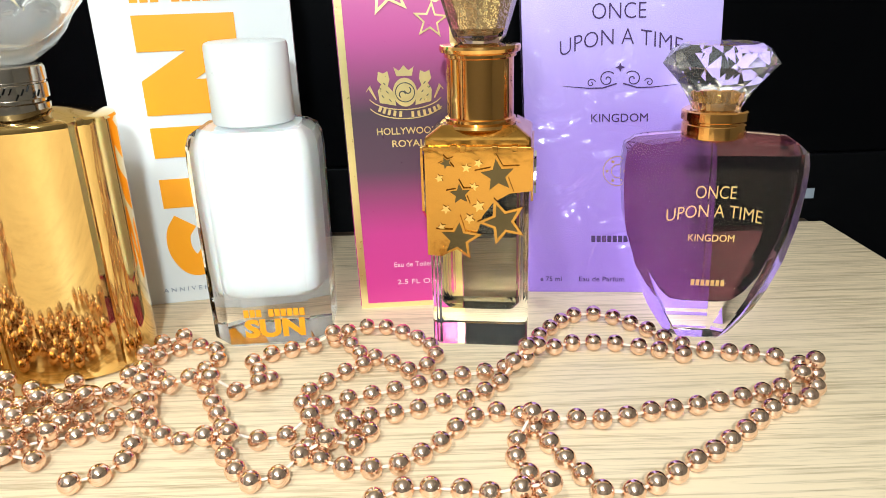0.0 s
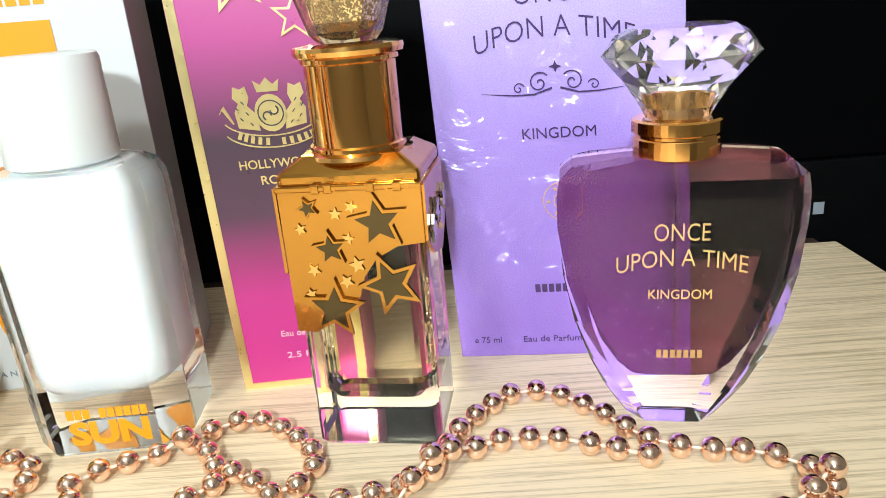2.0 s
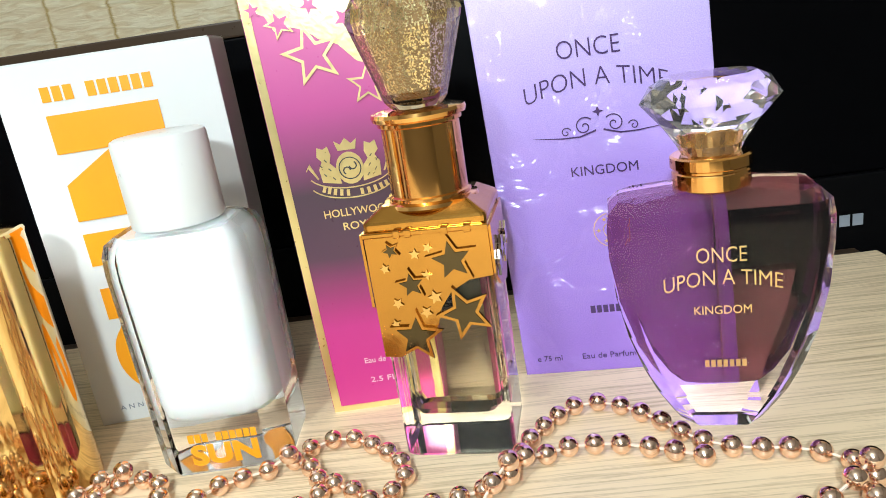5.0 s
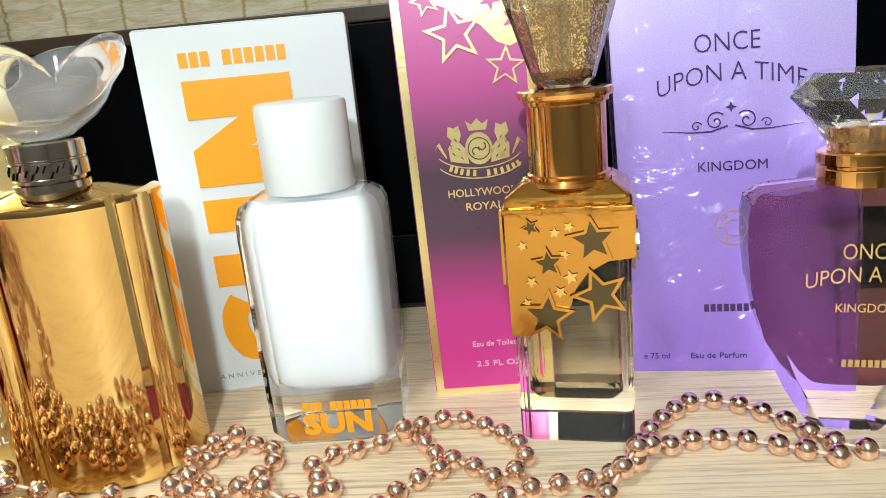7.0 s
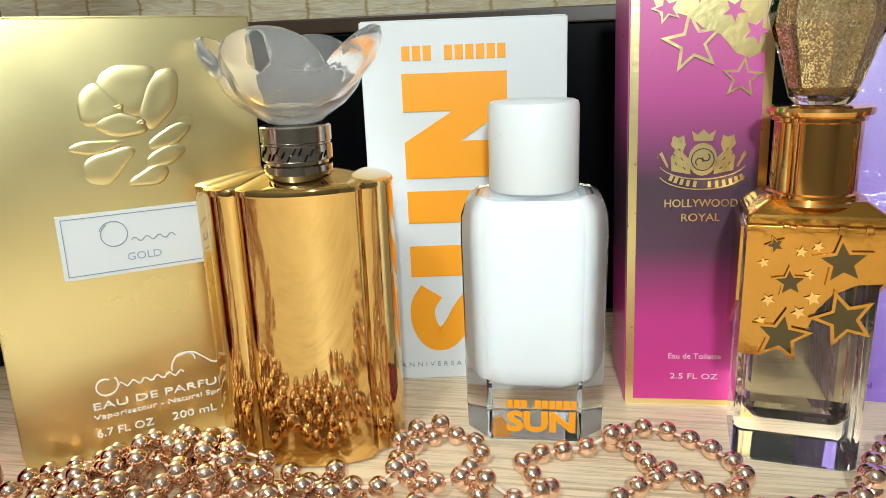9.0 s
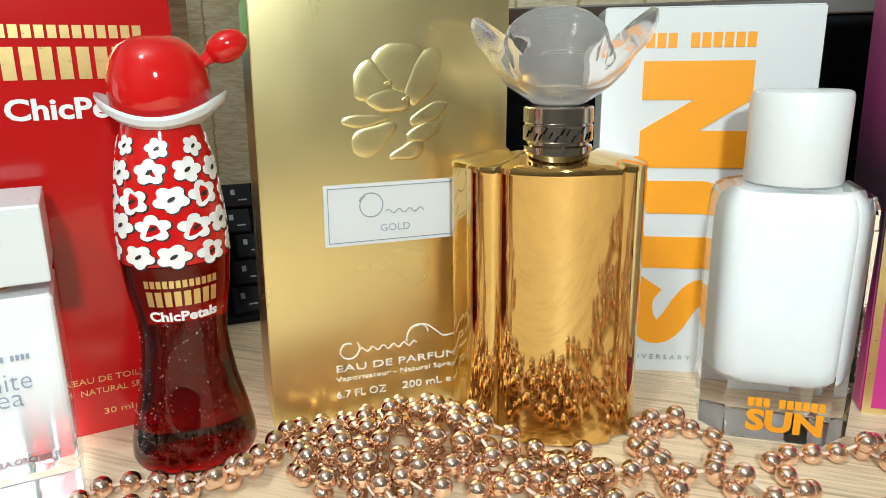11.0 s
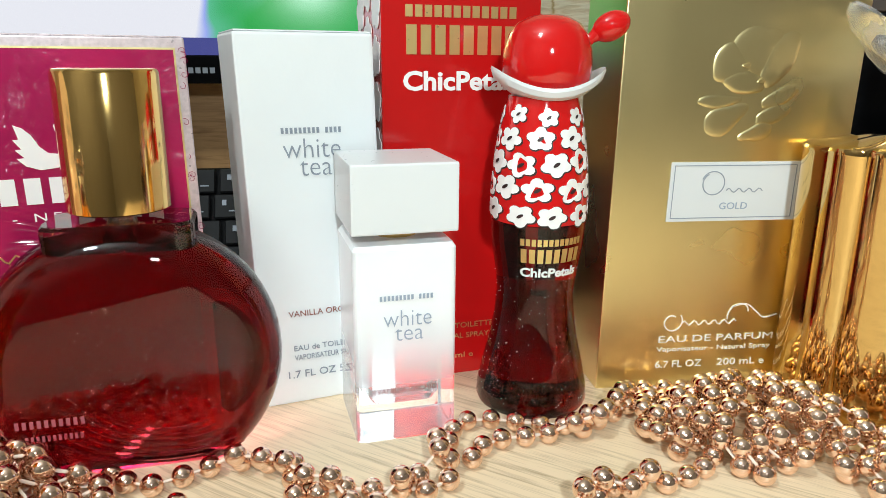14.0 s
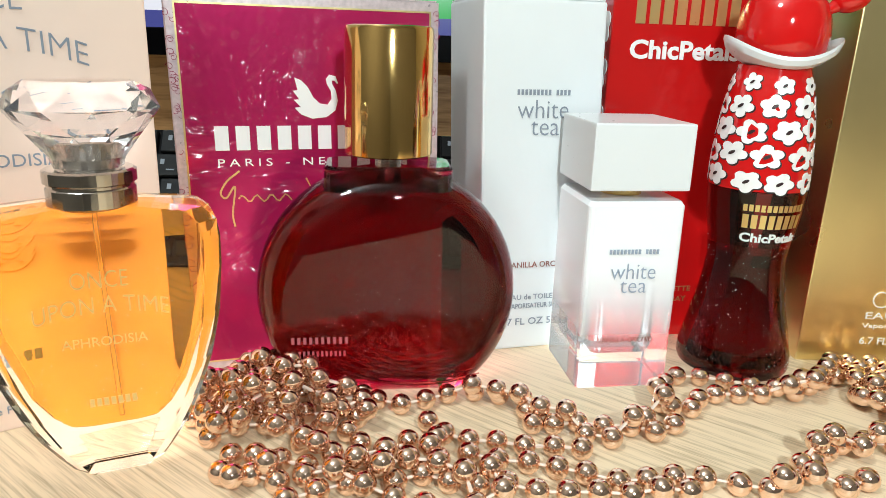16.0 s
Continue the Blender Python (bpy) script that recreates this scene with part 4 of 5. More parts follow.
def fairy_bottle(m, liquid, collar, second, label):
    t = thing("perfume_bottle", m, label, "perfume bottle", "perfume bottles")
    # flat front and back, sides that swell upwards, cut corners all the way
    shape = [(0.027, 0.021, 0.0, 0.005), (0.0295, 0.0235, 0.0012, 0.0055), (0.0375, 0.028, 0.0075, 0.006), (0.0465, 0.0325, 0.0155, 0.0062), (0.0555, 0.035, 0.0255, 0.0062), (0.0655, 0.0362, 0.04, 0.006), (0.0725, 0.0366, 0.0565, 0.006), (0.0755, 0.0366, 0.073, 0.006), (0.0757, 0.0364, 0.083, 0.006), (0.074, 0.0348, 0.0885, 0.006), (0.066, 0.029, 0.0922, 0.006), (0.031, 0.021, 0.0942, 0.005)]
    rings = []
    for w, d, z, c in shape:
        rings.append([(x, y, z) for x, y in chamfer_rect(w, d, c)])
    glassy(part("glass_body", loft(rings), CLEAR_GLASS, t, "heavy clear glass with faceted corners"))
    rings = []
    for w, d, z in ((0.018, 0.009, 0.0178), (0.028, 0.0145, 0.0192), (0.037, 0.018, 0.0232), (0.048, 0.0228, 0.032), (0.0605, 0.026, 0.05), (0.067, 0.027, 0.068), (0.0688, 0.027, 0.0842)):
        rings.append([(x, y, z) for x, y in round_rect(w, d, d * 0.22, 4)])
    glassy(part("perfume", loft(rings), liquid, t, smooth=False))
    part("dip_tube", tube([(0, 0, 0.09), (0.001, 0, 0.05), (0.002, 0, 0.019)], 0.0008, 8), GLASS, t)
    part("collar", lathe([(0.0128, 0.093), (0.0136, 0.0938), (0.0136, 0.0992), (0.0131, 0.0998), (0.0131, 0.1006), (0.0141, 0.1012), (0.0141, 0.1048), (0.0132, 0.1054)], 40), collar, t, "polished metal collar", smooth=False)
    part("spray_head", lathe([(0.0078, 0.1055), (0.0078, 0.1155), (0.0066, 0.1163)], 28), collar, t)
    cap = glassy(part("stopper", gem([(0.0104, 0.1058), (0.0116, 0.109), (0.0172, 0.1168), (0.0236, 0.1248), (0.0202, 0.1302), (0.0158, 0.1328)], 11), CRYSTAL, t, "faceted crystal stopper shaped like a diamond"))

    def bend(x, z, y):
        return (x, -0.0188 + (y + 0.0003), z)
    writing("print_first_line", "ONCE", 0.0082, GOLD_INK, t, 0, 0.0702, width=0.0165, bend=bend, bold=-0.008)
    writing("print_arched_line", "UPON A TIME", 0.0082, GOLD_INK, t, 0, 0.062, width=0.0392, arch=7.0, bend=bend, bold=-0.008)
    writing("print_second_name", second, 0.0046, GOLD_INK, t, 0, 0.0508, width=0.0192 if len(second) < 8 else 0.025, bend=bend)
    bars("maker_mark", 7, 0.0148, 0.0028, GOLD_INK, t, 0.0005, 0.0298, bend=bend)
    r = random.Random(len(second))
    specks(t, [(r.uniform(-0.5, 0.5) * (0.03 + 0.35 * z), -0.0186, z) for z in [0.03 + 0.05 * r.random() ** 2 for _ in range(70)]], 0.00013)
    return t


fairy_bottle(pose(0.12, 0.3068, 0.0004, 0, 0, -10), LILAC_LIQUID, ORANGE_GOLD, "KINGDOM", "tapered clear glass bottle of lilac perfume with crystal stopper")
fairy_bottle(pose(-0.4397, 0.0125, 0.0004, 0, 0, 62) @ Matrix.Scale(0.92, 4), AMBER_LIQUID, SILVER, "APHRODISIA", "tapered clear glass bottle of orange perfume with crystal stopper")


def star_bottle():
    t = thing("perfume_bottle", pose(0.0184, 0.3128, 0.0004, 0, 0, -8.0) @ Matrix.Scale(GROW, 4), "square clear glass bottle with gold star sleeve and crystal top", "perfume bottle", "perfume bottles")
    W, D = 0.043, 0.036
    o = round_rect(W, D, 0.0035, 4)
    glassy(part("glass_body", loft([at_z(o, 0, 0.94), at_z(o, 0.0015), at_z(o, 0.089), at_z(o, 0.0915, 0.94)]), GLASS, t, "thick clear square glass"))
    i = round_rect(W - 0.008, D - 0.008, 0.0045, 4)
    glassy(part("perfume", loft([at_z(i, 0.0165, 0.86), at_z(i, 0.0195), at_z(i, 0.085)]), STRAW_LIQUID, t))
    q = round_rect(W + 0.0014, D + 0.0014, 0.002, 3)
    part("shoulder", loft([at_z(q, 0.0916, 0.98), at_z(q, 0.0924), at_z(q, 0.0948), at_z(q, 0.0958, 0.975), at_z(q, 0.1, 0.7), at_z(q, 0.1003, 0.5)]), DEEP_GOLD, t, "gold bevelled shoulder")
    # the sleeve: a thin gold plate over front and left, with a ragged foot
    y = -D / 2 - 0.0004
    front = [(-W / 2 - 0.0005, 0.0915), (-W / 2 - 0.0005, 0.0445), (-W / 2 + 0.006, 0.044), (-W / 2 + 0.009, 0.0475), (-W / 2 + 0.0165, 0.0505), (-W / 2 + 0.0215, 0.056), (-W / 2 + 0.0235, 0.0625), (-W / 2 + 0.028, 0.0685), (W / 2 - 0.008, 0.0725), (W / 2 + 0.0005, 0.0735), (W / 2 + 0.0005, 0.0915)]
    sl = part("sleeve", plate(front, y - 0.0011, y), DEEP_GOLD, t, "gold metal sleeve with relief stars")
    left = [(-D / 2, 0.0915), (-D / 2, 0.0445), (-D / 2 + 0.012, 0.047), (D / 2 - 0.012, 0.056), (D / 2, 0.064), (D / 2, 0.0915)]
    part("sleeve_side", plate(left, 0, 0.001), DEEP_GOLD, sl, m=pose(-W / 2 - 0.0015, 0, 0, 0, 0, -90) @ pose(0, 0, 0, 0, 0, 180) @ Matrix.Diagonal((-1, 1, 1, 1)))
    right = [(-D / 2, 0.0915), (-D / 2, 0.0735), (-D / 2 + 0.01, 0.066), (D / 2 - 0.01, 0.062), (D / 2, 0.07), (D / 2, 0.0915)]
    part("sleeve_side", plate(right, 0, 0.001), DEEP_GOLD, sl, m=pose(W / 2 + 0.0015, 0, 0, 0, 0, 90))
    rail = bmesh.new()
    block(-W / 2 - 0.001, W / 2 + 0.001, y - 0.0022, y - 0.0005, 0.0905, 0.0925, 0.0005, rail)
    for x in (-0.011, -0.007, 0.006, 0.014):
        block(x, x + 0.0025, y - 0.0026, y - 0.0005, 0.09, 0.0929, 0.0004, rail)
    part("rail", rail, DEEP_GOLD, t)
    big = [(0.0085, 0.0805, 0.0098, 0.12), (-0.0085, 0.0525, 0.0105, -0.1), (0.0105, 0.0605, 0.0108, 0.35), (-0.0072, 0.0725, 0.0062, 0.1), (-0.0128, 0.0857, 0.0036, 0.4)]
    for cx, cz, r, tu in big:
        part("star", plate(star(cx, cz, r, tu, 0.45), y - 0.0024, y - 0.0012), DEEP_GOLD, sl, "raised gold star")
        part("star_window", plate(star(cx, cz, r * 0.72, tu, 0.45), y - 0.0027, y - 0.0024), STAR_DARK, sl, "dark cut-out inside a star")
    rnd = random.Random(8)
    for cx, cz in ((-0.0045, 0.0835), (0.0005, 0.0855), (-0.016, 0.079), (0.0005, 0.067), (-0.0035, 0.0615), (-0.0135, 0.0655), (-0.0015, 0.0755), (-0.0155, 0.0575)):
        part("star", plate(star(cx, cz, rnd.uniform(0.0019, 0.0028), rnd.uniform(0, 1.2), 0.45), y - 0.0018, y - 0.0012), GOLD, sl, "small raised gold star")
    for k in range(4):
        part("star", plate(star(-0.011 + 0.0075 * k, 0.075 + 0.004 * (k % 2), 0.0048, 0.3 * k, 0.45), -0.0012, -0.0002), SILVER, sl, "raised star on the side", m=pose(W / 2 + 0.0015, 0, 0, 0, 0, 90))
    r = random.Random(15)
    specks(t, [(r.uniform(-0.018, 0.018), -D / 2 - 0.0001, r.uniform(0.006, 0.05)) for _ in range(60)], 0.00013)
    part("collar", lathe([(0.0172, 0.0976), (0.0178, 0.0984), (0.0172, 0.0996), (0.0152, 0.1003), (0.0152, 0.1015), (0.0142, 0.102), (0.0142, 0.126), (0.0152, 0.1266), (0.0152, 0.1278), (0.0168, 0.1286), (0.0172, 0.13), (0.0168, 0.1312), (0.014, 0.1318)], 48), ORANGE_GOLD, t, "polished gold collar with ringed rims", smooth=True)
    top = lathe([(0.009, 0.132), (0.0112, 0.1345), (0.0202, 0.1625), (0.0192, 0.1665), (0.013, 0.1765), (0.0108, 0.1775)], 8)
    cap = glassy(part("stopper", top, PINKISH, t, "faceted blush crystal stopper"))
    cap.matrix_basis = pose(0, 0, 0, 0, 0, 14)
    core = part("glitter_core", lathe([(0.006, 0.1355), (0.0095, 0.138), (0.0148, 0.159), (0.0138, 0.166), (0.009, 0.1725)], 8), GLITTER, t, "core of gold glitter in the stopper")


star_bottle()


def milk_bottle():
    t = thing("perfume_bottle", pose(-0.0842, 0.3235, 0.0004, 0, 0, 3), "white lotion perfume in thick clear glass with round white cap", "perfume bottle", "perfume bottles")
    W, D = 0.0585, 0.046
    o = [(x, y) for x, y in chamfer_rect(W, D, 0.0095)]
    glassy(part("glass_body", loft([at_z(o, 0.0, 0.93, 0.93), at_z(o, 0.0014, 0.965, 0.965), at_z(o, 0.012, 0.975, 0.975), at_z(o, 0.088), at_z(o, 0.0955, 0.985, 0.98), at_z(o, 0.1, 0.93, 0.9), at_z(o, 0.1025, 0.8, 0.78)]), MILK_GLASS, t, "thick clear glass shell with cut corners"))
    i = round_rect(W - 0.0125, D - 0.012, 0.009, 6)
    part("lotion", loft([at_z(i, 0.0222, 0.74, 0.74), at_z(i, 0.0229, 0.84, 0.84), at_z(i, 0.0252, 0.93, 0.93), at_z(i, 0.031, 0.97, 0.98), at_z(i, 0.0885, 1.02, 1.0), at_z(i, 0.0955, 0.99, 0.98), at_z(i, 0.0998, 0.9, 0.9)]), MILK, t, "opaque white lotion filling the glass", smooth=True)
    part("cap", lathe([(0.0165, 0.103), (0.0178, 0.1036), (0.0182, 0.1046), (0.0182, 0.1365), (0.0177, 0.138), (0.0163, 0.1387)], 56), WHITE_CAP, t, "matt white round cap", smooth=True)
    f = -D / 2 - 0.0006
    writing("print_word", "SUN", 0.0122, ORANGE, t, 0.003, 0.0056, y=f, width=0.0282, bold=0.045)
    bars("maker_mark", 10, 0.0288, 0.0038, ORANGE, t, 0.003, 0.0156, y=f, fill=0.82, skip=(3,))


milk_bottle()


def arc(p, q, bulge, n):
    """Points from p towards q along a curve that swells to the right of the way by bulge."""
    dx, dy = q[0] - p[0], q[1] - p[1]
    k = math.hypot(dx, dy)
    return [(p[0] + dx * (1 - math.cos(math.pi * i / n)) / 2 + dy / k * bulge * math.sin(math.pi * i / n), p[1] + dy * (1 - math.cos(math.pi * i / n)) / 2 - dx / k * bulge * math.sin(math.pi * i / n)) for i in range(n)]


def bow(p, q, bulge, n):
    """The same with a flat, even curve."""
    dx, dy = q[0] - p[0], q[1] - p[1]
    k = math.hypot(dx, dy)
    return [(p[0] + dx * i / n + dy / k * bulge * 4 * i / n * (1 - i / n), p[1] + dy * i / n - dx / k * bulge * 4 * i / n * (1 - i / n)) for i in range(n)]


def clover(z, grow=0.0):
    """The outline of the gold bottle: a broad front lobe, a slim rib beside it, round lobes at both sides, a shallow back."""
    line = bow((-0.0165, -0.019), (0.0272, -0.019), 0.0048, 20) + arc((0.0272, -0.0145), (0.0272, 0.0235), 0.0112, 16) + bow((0.0235, 0.0275), (-0.0185, 0.0275), 0.004, 14) + arc((-0.0225, 0.0245), (-0.0345, -0.003), 0.0095, 16) + arc((-0.0322, -0.0062), (-0.019, -0.0145), 0.0042, 14)
    k = 1 + grow / 0.03
    return [(0.0005 + (x - 0.0005) * k, 0.003 + (y - 0.003) * k, z) for x, y in line]


def gold_bottle():
    t = thing("perfume_bottle", pose(-0.1755, 0.2925, 0.0004, 0, 0, 14), "mirror gold lobed bottle with a clear glass flower stopper", "perfume bottle", "perfume bottles")
    HEAD = pose(0.0028, 0, 0.002)
    part("body", loft([clover(0, -0.0015), clover(0.0012), clover(0.1095), clover(0.1108, 0.0003), clover(0.112, -0.0001), clover(0.1127, -0.0012), clover(0.1135, -0.004), clover(0.116, -0.013), clover(0.117, -0.0165)]), PALE_GOLD, t, "mirror-polished gold lobed body", smooth=True)
    part("neck", lathe([(0.0132, 0.1125), (0.0132, 0.1168), (0.0118, 0.1173), (0.0118, 0.1185)], 40), SILVER, t, smooth=True, m=HEAD)
    ring = part("collar", lathe([(0.0131, 0.1186), (0.0135, 0.119), (0.0135, 0.1245), (0.013, 0.1248), (0.013, 0.1254), (0.0135, 0.1258), (0.0135, 0.1312), (0.0129, 0.1318)], 40), SILVER, t, "dark silver engraved collar", smooth=True, m=HEAD)
    bm = bmesh.new()
    for k in range(14):
        a = radians(-150 + 9 * k)
        p = [(0.01365 * math.cos(a + 0.05 * s), 0.01365 * math.sin(a + 0.05 * s), 0.1218 + 0.0016 * math.sin(k * 1.9) + s * 0.0012) for s in (-1, 0, 1)]
        tube(p, 0.0003, 5, bm)
    part("engraving", bm, BLACK_GLOSS, ring)
    # the flower: a bowl whose rim rises into petals
    n = 90
    prof_out = [(0.008, 0.1322), (0.0102, 0.1328), (0.0138, 0.1352), (0.0198, 0.1392), (0.0245, 0.1445), (0.0272, 0.1495)]

    def lobe(a):
        return abs(math.cos(2.0 * a + 0.3)) ** 0.6 * (0.93 + 0.07 * math.sin(a + 2.2))

    def ring_at(r, z, rise, swell):
        return [((r + swell * lobe(2 * math.pi * i / n)) * math.cos(2 * math.pi * i / n), (r + swell * lobe(2 * math.pi * i / n)) * math.sin(2 * math.pi * i / n), z + rise * lobe(2 * math.pi * i / n)) for i in range(n)]
    rings = [ring_at(r, z, 0.0, 0.0) for r, z in prof_out]
    rings += [ring_at(0.0262, 0.1495, 0.006, 0.0065), ring_at(0.0256, 0.1505, 0.012, 0.0098), ring_at(0.0246, 0.1512, 0.0152, 0.0104), ring_at(0.0232, 0.1512, 0.016, 0.0098), ring_at(0.0222, 0.1505, 0.0135, 0.0085), ring_at(0.0222, 0.1485, 0.0065, 0.0062), ring_at(0.0216, 0.1462, 0.001, 0.002), ring_at(0.0185, 0.1425, 0, 0), ring_at(0.0132, 0.139, 0, 0), ring_at(0.008, 0.137, 0, 0), ring_at(0.002, 0.1365, 0, 0)]
    glassy(part("stopper", loft(rings), FLOWER_GLASS, t, "clear glass stopper like an open flower", smooth=True, m=HEAD))


gold_bottle()


def petals_bottle():
    t = thing("perfume_bottle", pose(-0.3065, 0.2295, 0.0004, 0, 0, 31), "red waisted bottle with white flowers and a round red hat", "perfume bottle", "perfume bottles")
    prof = [(0.0212, 0.0), (0.0233, 0.0007), (0.0241, 0.003), (0.0237, 0.008), (0.0216, 0.018), (0.0187, 0.03), (0.0168, 0.042), (0.0162, 0.051), (0.0172, 0.06), (0.0189, 0.07), (0.0198, 0.0815), (0.0197, 0.092), (0.0189, 0.103), (0.0175, 0.114), (0.0158, 0.123), (0.0137, 0.1305)]

    def radius(z):
        for (r0, z0), (r1, z1) in zip(prof, prof[1:]):
            if z0 <= z <= z1:
                return r0 + (r1 - r0) * (z - z0) / (z1 - z0)
        return prof[-1][0]
    low = [p for p in prof if p[1] < 0.079] + [(radius(0.0812), 0.0812)]
    high = [(radius(0.0815), 0.0815)] + [p for p in prof if p[1] > 0.083]
    glassy(part("glass_body", lathe(low, 56), CHERRY_GLASS, t, "dark cherry red see-through glass", smooth=True))
    glassy(part("perfume", lathe([(r * 0.84, z + 0.003) for r, z in low if z < 0.05] + [(radius(0.054) * 0.84, 0.054)], 48), WINE_LIQUID, t, smooth=True))
    part("shoulder", lathe(high, 56), RED_GLOSS, t, "red lacquered upper body", smooth=True)
    rnd = random.Random(11)
    rows = [(0.0858, 0.0056), (0.0958, 0.006), (0.1056, 0.006), (0.1152, 0.0057), (0.1236, 0.0045)]
    for j, (z, size) in enumerate(rows):
        count = 9 if j < 4 else 8
        for k in range(count):
            a0 = 2 * math.pi * (k + 0.5 * (j % 2)) / count + rnd.uniform(-0.05, 0.05)
            tw = rnd.uniform(0, 6.28)
            zc = z + rnd.uniform(-0.0008, 0.0008)
            out, eye = [], []
            for i in range(30):
                a = 2 * math.pi * i / 30
                r = size * (0.6 + 0.4 * abs(math.cos(2.5 * a + tw)) ** 0.7)
                out.append((r * math.cos(a) * 1.06, r * math.sin(a) * 0.82))
                if i % 3 == 0:
                    eye.append((size * 0.23 * math.cos(a), size * 0.13 * math.sin(a) + 0.1 * size * math.cos(a)))

            def wrap(points, lift):
                return [((radius(zc + v) + lift) * math.cos(a0 + u / 0.0185), (radius(zc + v) + lift) * math.sin(a0 + u / 0.0185), zc + v) for u, v in points]
            part("flower_shade", loft([wrap([(u * 1.08 + 0.0003, v * 1.08 - 0.0003) for u, v in out], -0.0003), wrap([(u * 1.08 + 0.0003, v * 1.08 - 0.0003) for u, v in out], 0.0001)]), DARK_OUTLINE, t, "dark line round a flower")
            fl = part("flower", loft([wrap(out, -0.0003), wrap(out, 0.0003)]), WHITE_INK, t, "white printed flower")
            part("flower_eye", loft([wrap(eye, 0.0003), wrap(eye, 0.0005)]), DARK_OUTLINE, fl, "dark eye of a flower")
    part("head", lathe([(0.0118, 0.1268), (0.0155, 0.1295), (0.0172, 0.1335), (0.0177, 0.139), (0.0172, 0.1445), (0.0155, 0.15), (0.0125, 0.1542), (0.008, 0.1568), (0.003, 0.1577), (0.0003, 0.1578)], 48), RED_GLOSS, t, "glossy red ball cap", smooth=True, m=pose(0.001, 0, 0.0035))
    rings = []
    for r, dz in ((0.0125, -0.0016), (0.0165, -0.0022), (0.0192, -0.001), (0.0202, 0.001), (0.0200, 0.0024), (0.0188, 0.0014), (0.0165, 0.0004), (0.0125, 0.0004)):
        ring = []
        for i in range(56):
            a = 2 * math.pi * i / 56
            lift = (abs(math.cos(a)) ** 2.2) * max(0, r - 0.0135) / 0.0067 * 0.0082
            stretch = 1 + 0.12 * abs(math.cos(a)) * (r > 0.018)
            ring.append((r * stretch * math.cos(a), r * 0.94 * math.sin(a), 0.128 + dz + lift - 0.001))
        rings.append(ring)
    part("brim", loft(rings), WHITE_CAP, t, "white curled hat brim", smooth=True, m=pose(0.0015, 0, 0.0045))
    part("stem", tube([(0.0145, 0.0, 0.147), (0.0165, 0.0, 0.1487), (0.0185, 0, 0.1502)], [0.0024, 0.002, 0.0028], 16), RED_GLOSS, t, smooth=True, m=pose(0.001, 0, 0.0035))
    bm = bmesh.new()
    bmesh.ops.create_uvsphere(bm, u_segments=24, v_segments=14, radius=1.0, matrix=pose(0.0238, 0.0, 0.1525, 0, -26, 0) @ Matrix.Diagonal((0.0078, 0.0052, 0.0056, 1)))
    part("pompon", bm, RED_GLOSS, t, "red glossy knob", smooth=True, m=pose(0.0015, 0, 0.0045))

    def bend(x, z, y):
        a = -math.pi / 2 + x / 0.0172
        r = radius(z) + 0.0002 - (y + 0.0003)
        return (r * math.cos(a), r * math.sin(a), z)
    bars("maker_line", 12, 0.0245, 0.0028, GOLD_INK, t, 0.0035, 0.0734, bend=bend)
    bars("maker_mark", 8, 0.0245, 0.0058, GOLD_INK, t, 0.0035, 0.0662, bend=bend)
    r = random.Random(3)
    spots = []
    for _ in range(170):
        a, z = r.uniform(math.pi, 2 * math.pi), r.uniform(0.004, 0.062)
        spots.append(((radius(z) + 0.0001) * math.cos(a), (radius(z) + 0.0001) * math.sin(a), z))
    specks(t, spots)
    writing("print_name", "ChicPetals", 0.0052, WHITE_INK, t, 0.0035, 0.0604, width=0.0245, bold=0.03, bend=bend)


petals_bottle()


def tea_bottle():
    t = thing("perfume_bottle", pose(-0.3477, 0.1842, 0.0004, 0, 0, 46), "square glass bottle fading to white with a white cap", "perfume bottle", "perfume bottles")
    W, D = 0.0393, 0.04
    o = round_rect(W, D, 0.0022, 3)
    glassy(part("glass_body", loft([at_z(o, 0.0, 0.965), at_z(o, 0.001), at_z(o, 0.0768), at_z(o, 0.0786, 0.94)]), FADED, t, "clear glass fading to white lacquer at the top"))
    i = round_rect(W - 0.0115, D - 0.0115, 0.004, 4)
    glassy(part("perfume", loft([at_z(i, 0.0135, 0.86), at_z(i, 0.0165), at_z(i, 0.052)]), CLEAR_LIQUID, t))
    part("neck", lathe([(0.0085, 0.0787), (0.0085, 0.0826)], 30), GOLD, t)
    part("cap", block(-W / 2 - 0.0004, W / 2 + 0.0004, -D / 2 - 0.0004, D / 2 + 0.0004, 0.0828, 0.1086, 0.0008), WHITE_CAP, t, "matt white square cap")
    f = -D / 2 - 0.0006
    bars("maker_mark", 14, 0.0208, 0.0019, TEA_INK, t, 0, 0.0578, y=f, fill=0.6, skip=(9,))
    writing("print_first_word", "white", 0.0096, TEA_INK, t, 0.0005, 0.0475, y=f, width=0.0184, bold=-0.014)
    writing("print_second_word", "tea", 0.0096, TEA_INK, t, 0.001, 0.0417, y=f, width=0.0108, bold=-0.014)
    writing("print_scent", "VANILLA ORCHID", 0.0031, RED_INK, t, 0, 0.0206, y=f, width=0.0235)


tea_bottle()


def disc_outline(rx, rz, cz, flat):
    out = []
    for i in range(64):
        a = 2 * math.pi * i / 64
        x, z = rx * math.cos(a), cz + rz * math.sin(a)
        out.append((x, max(z, flat)))
    return out


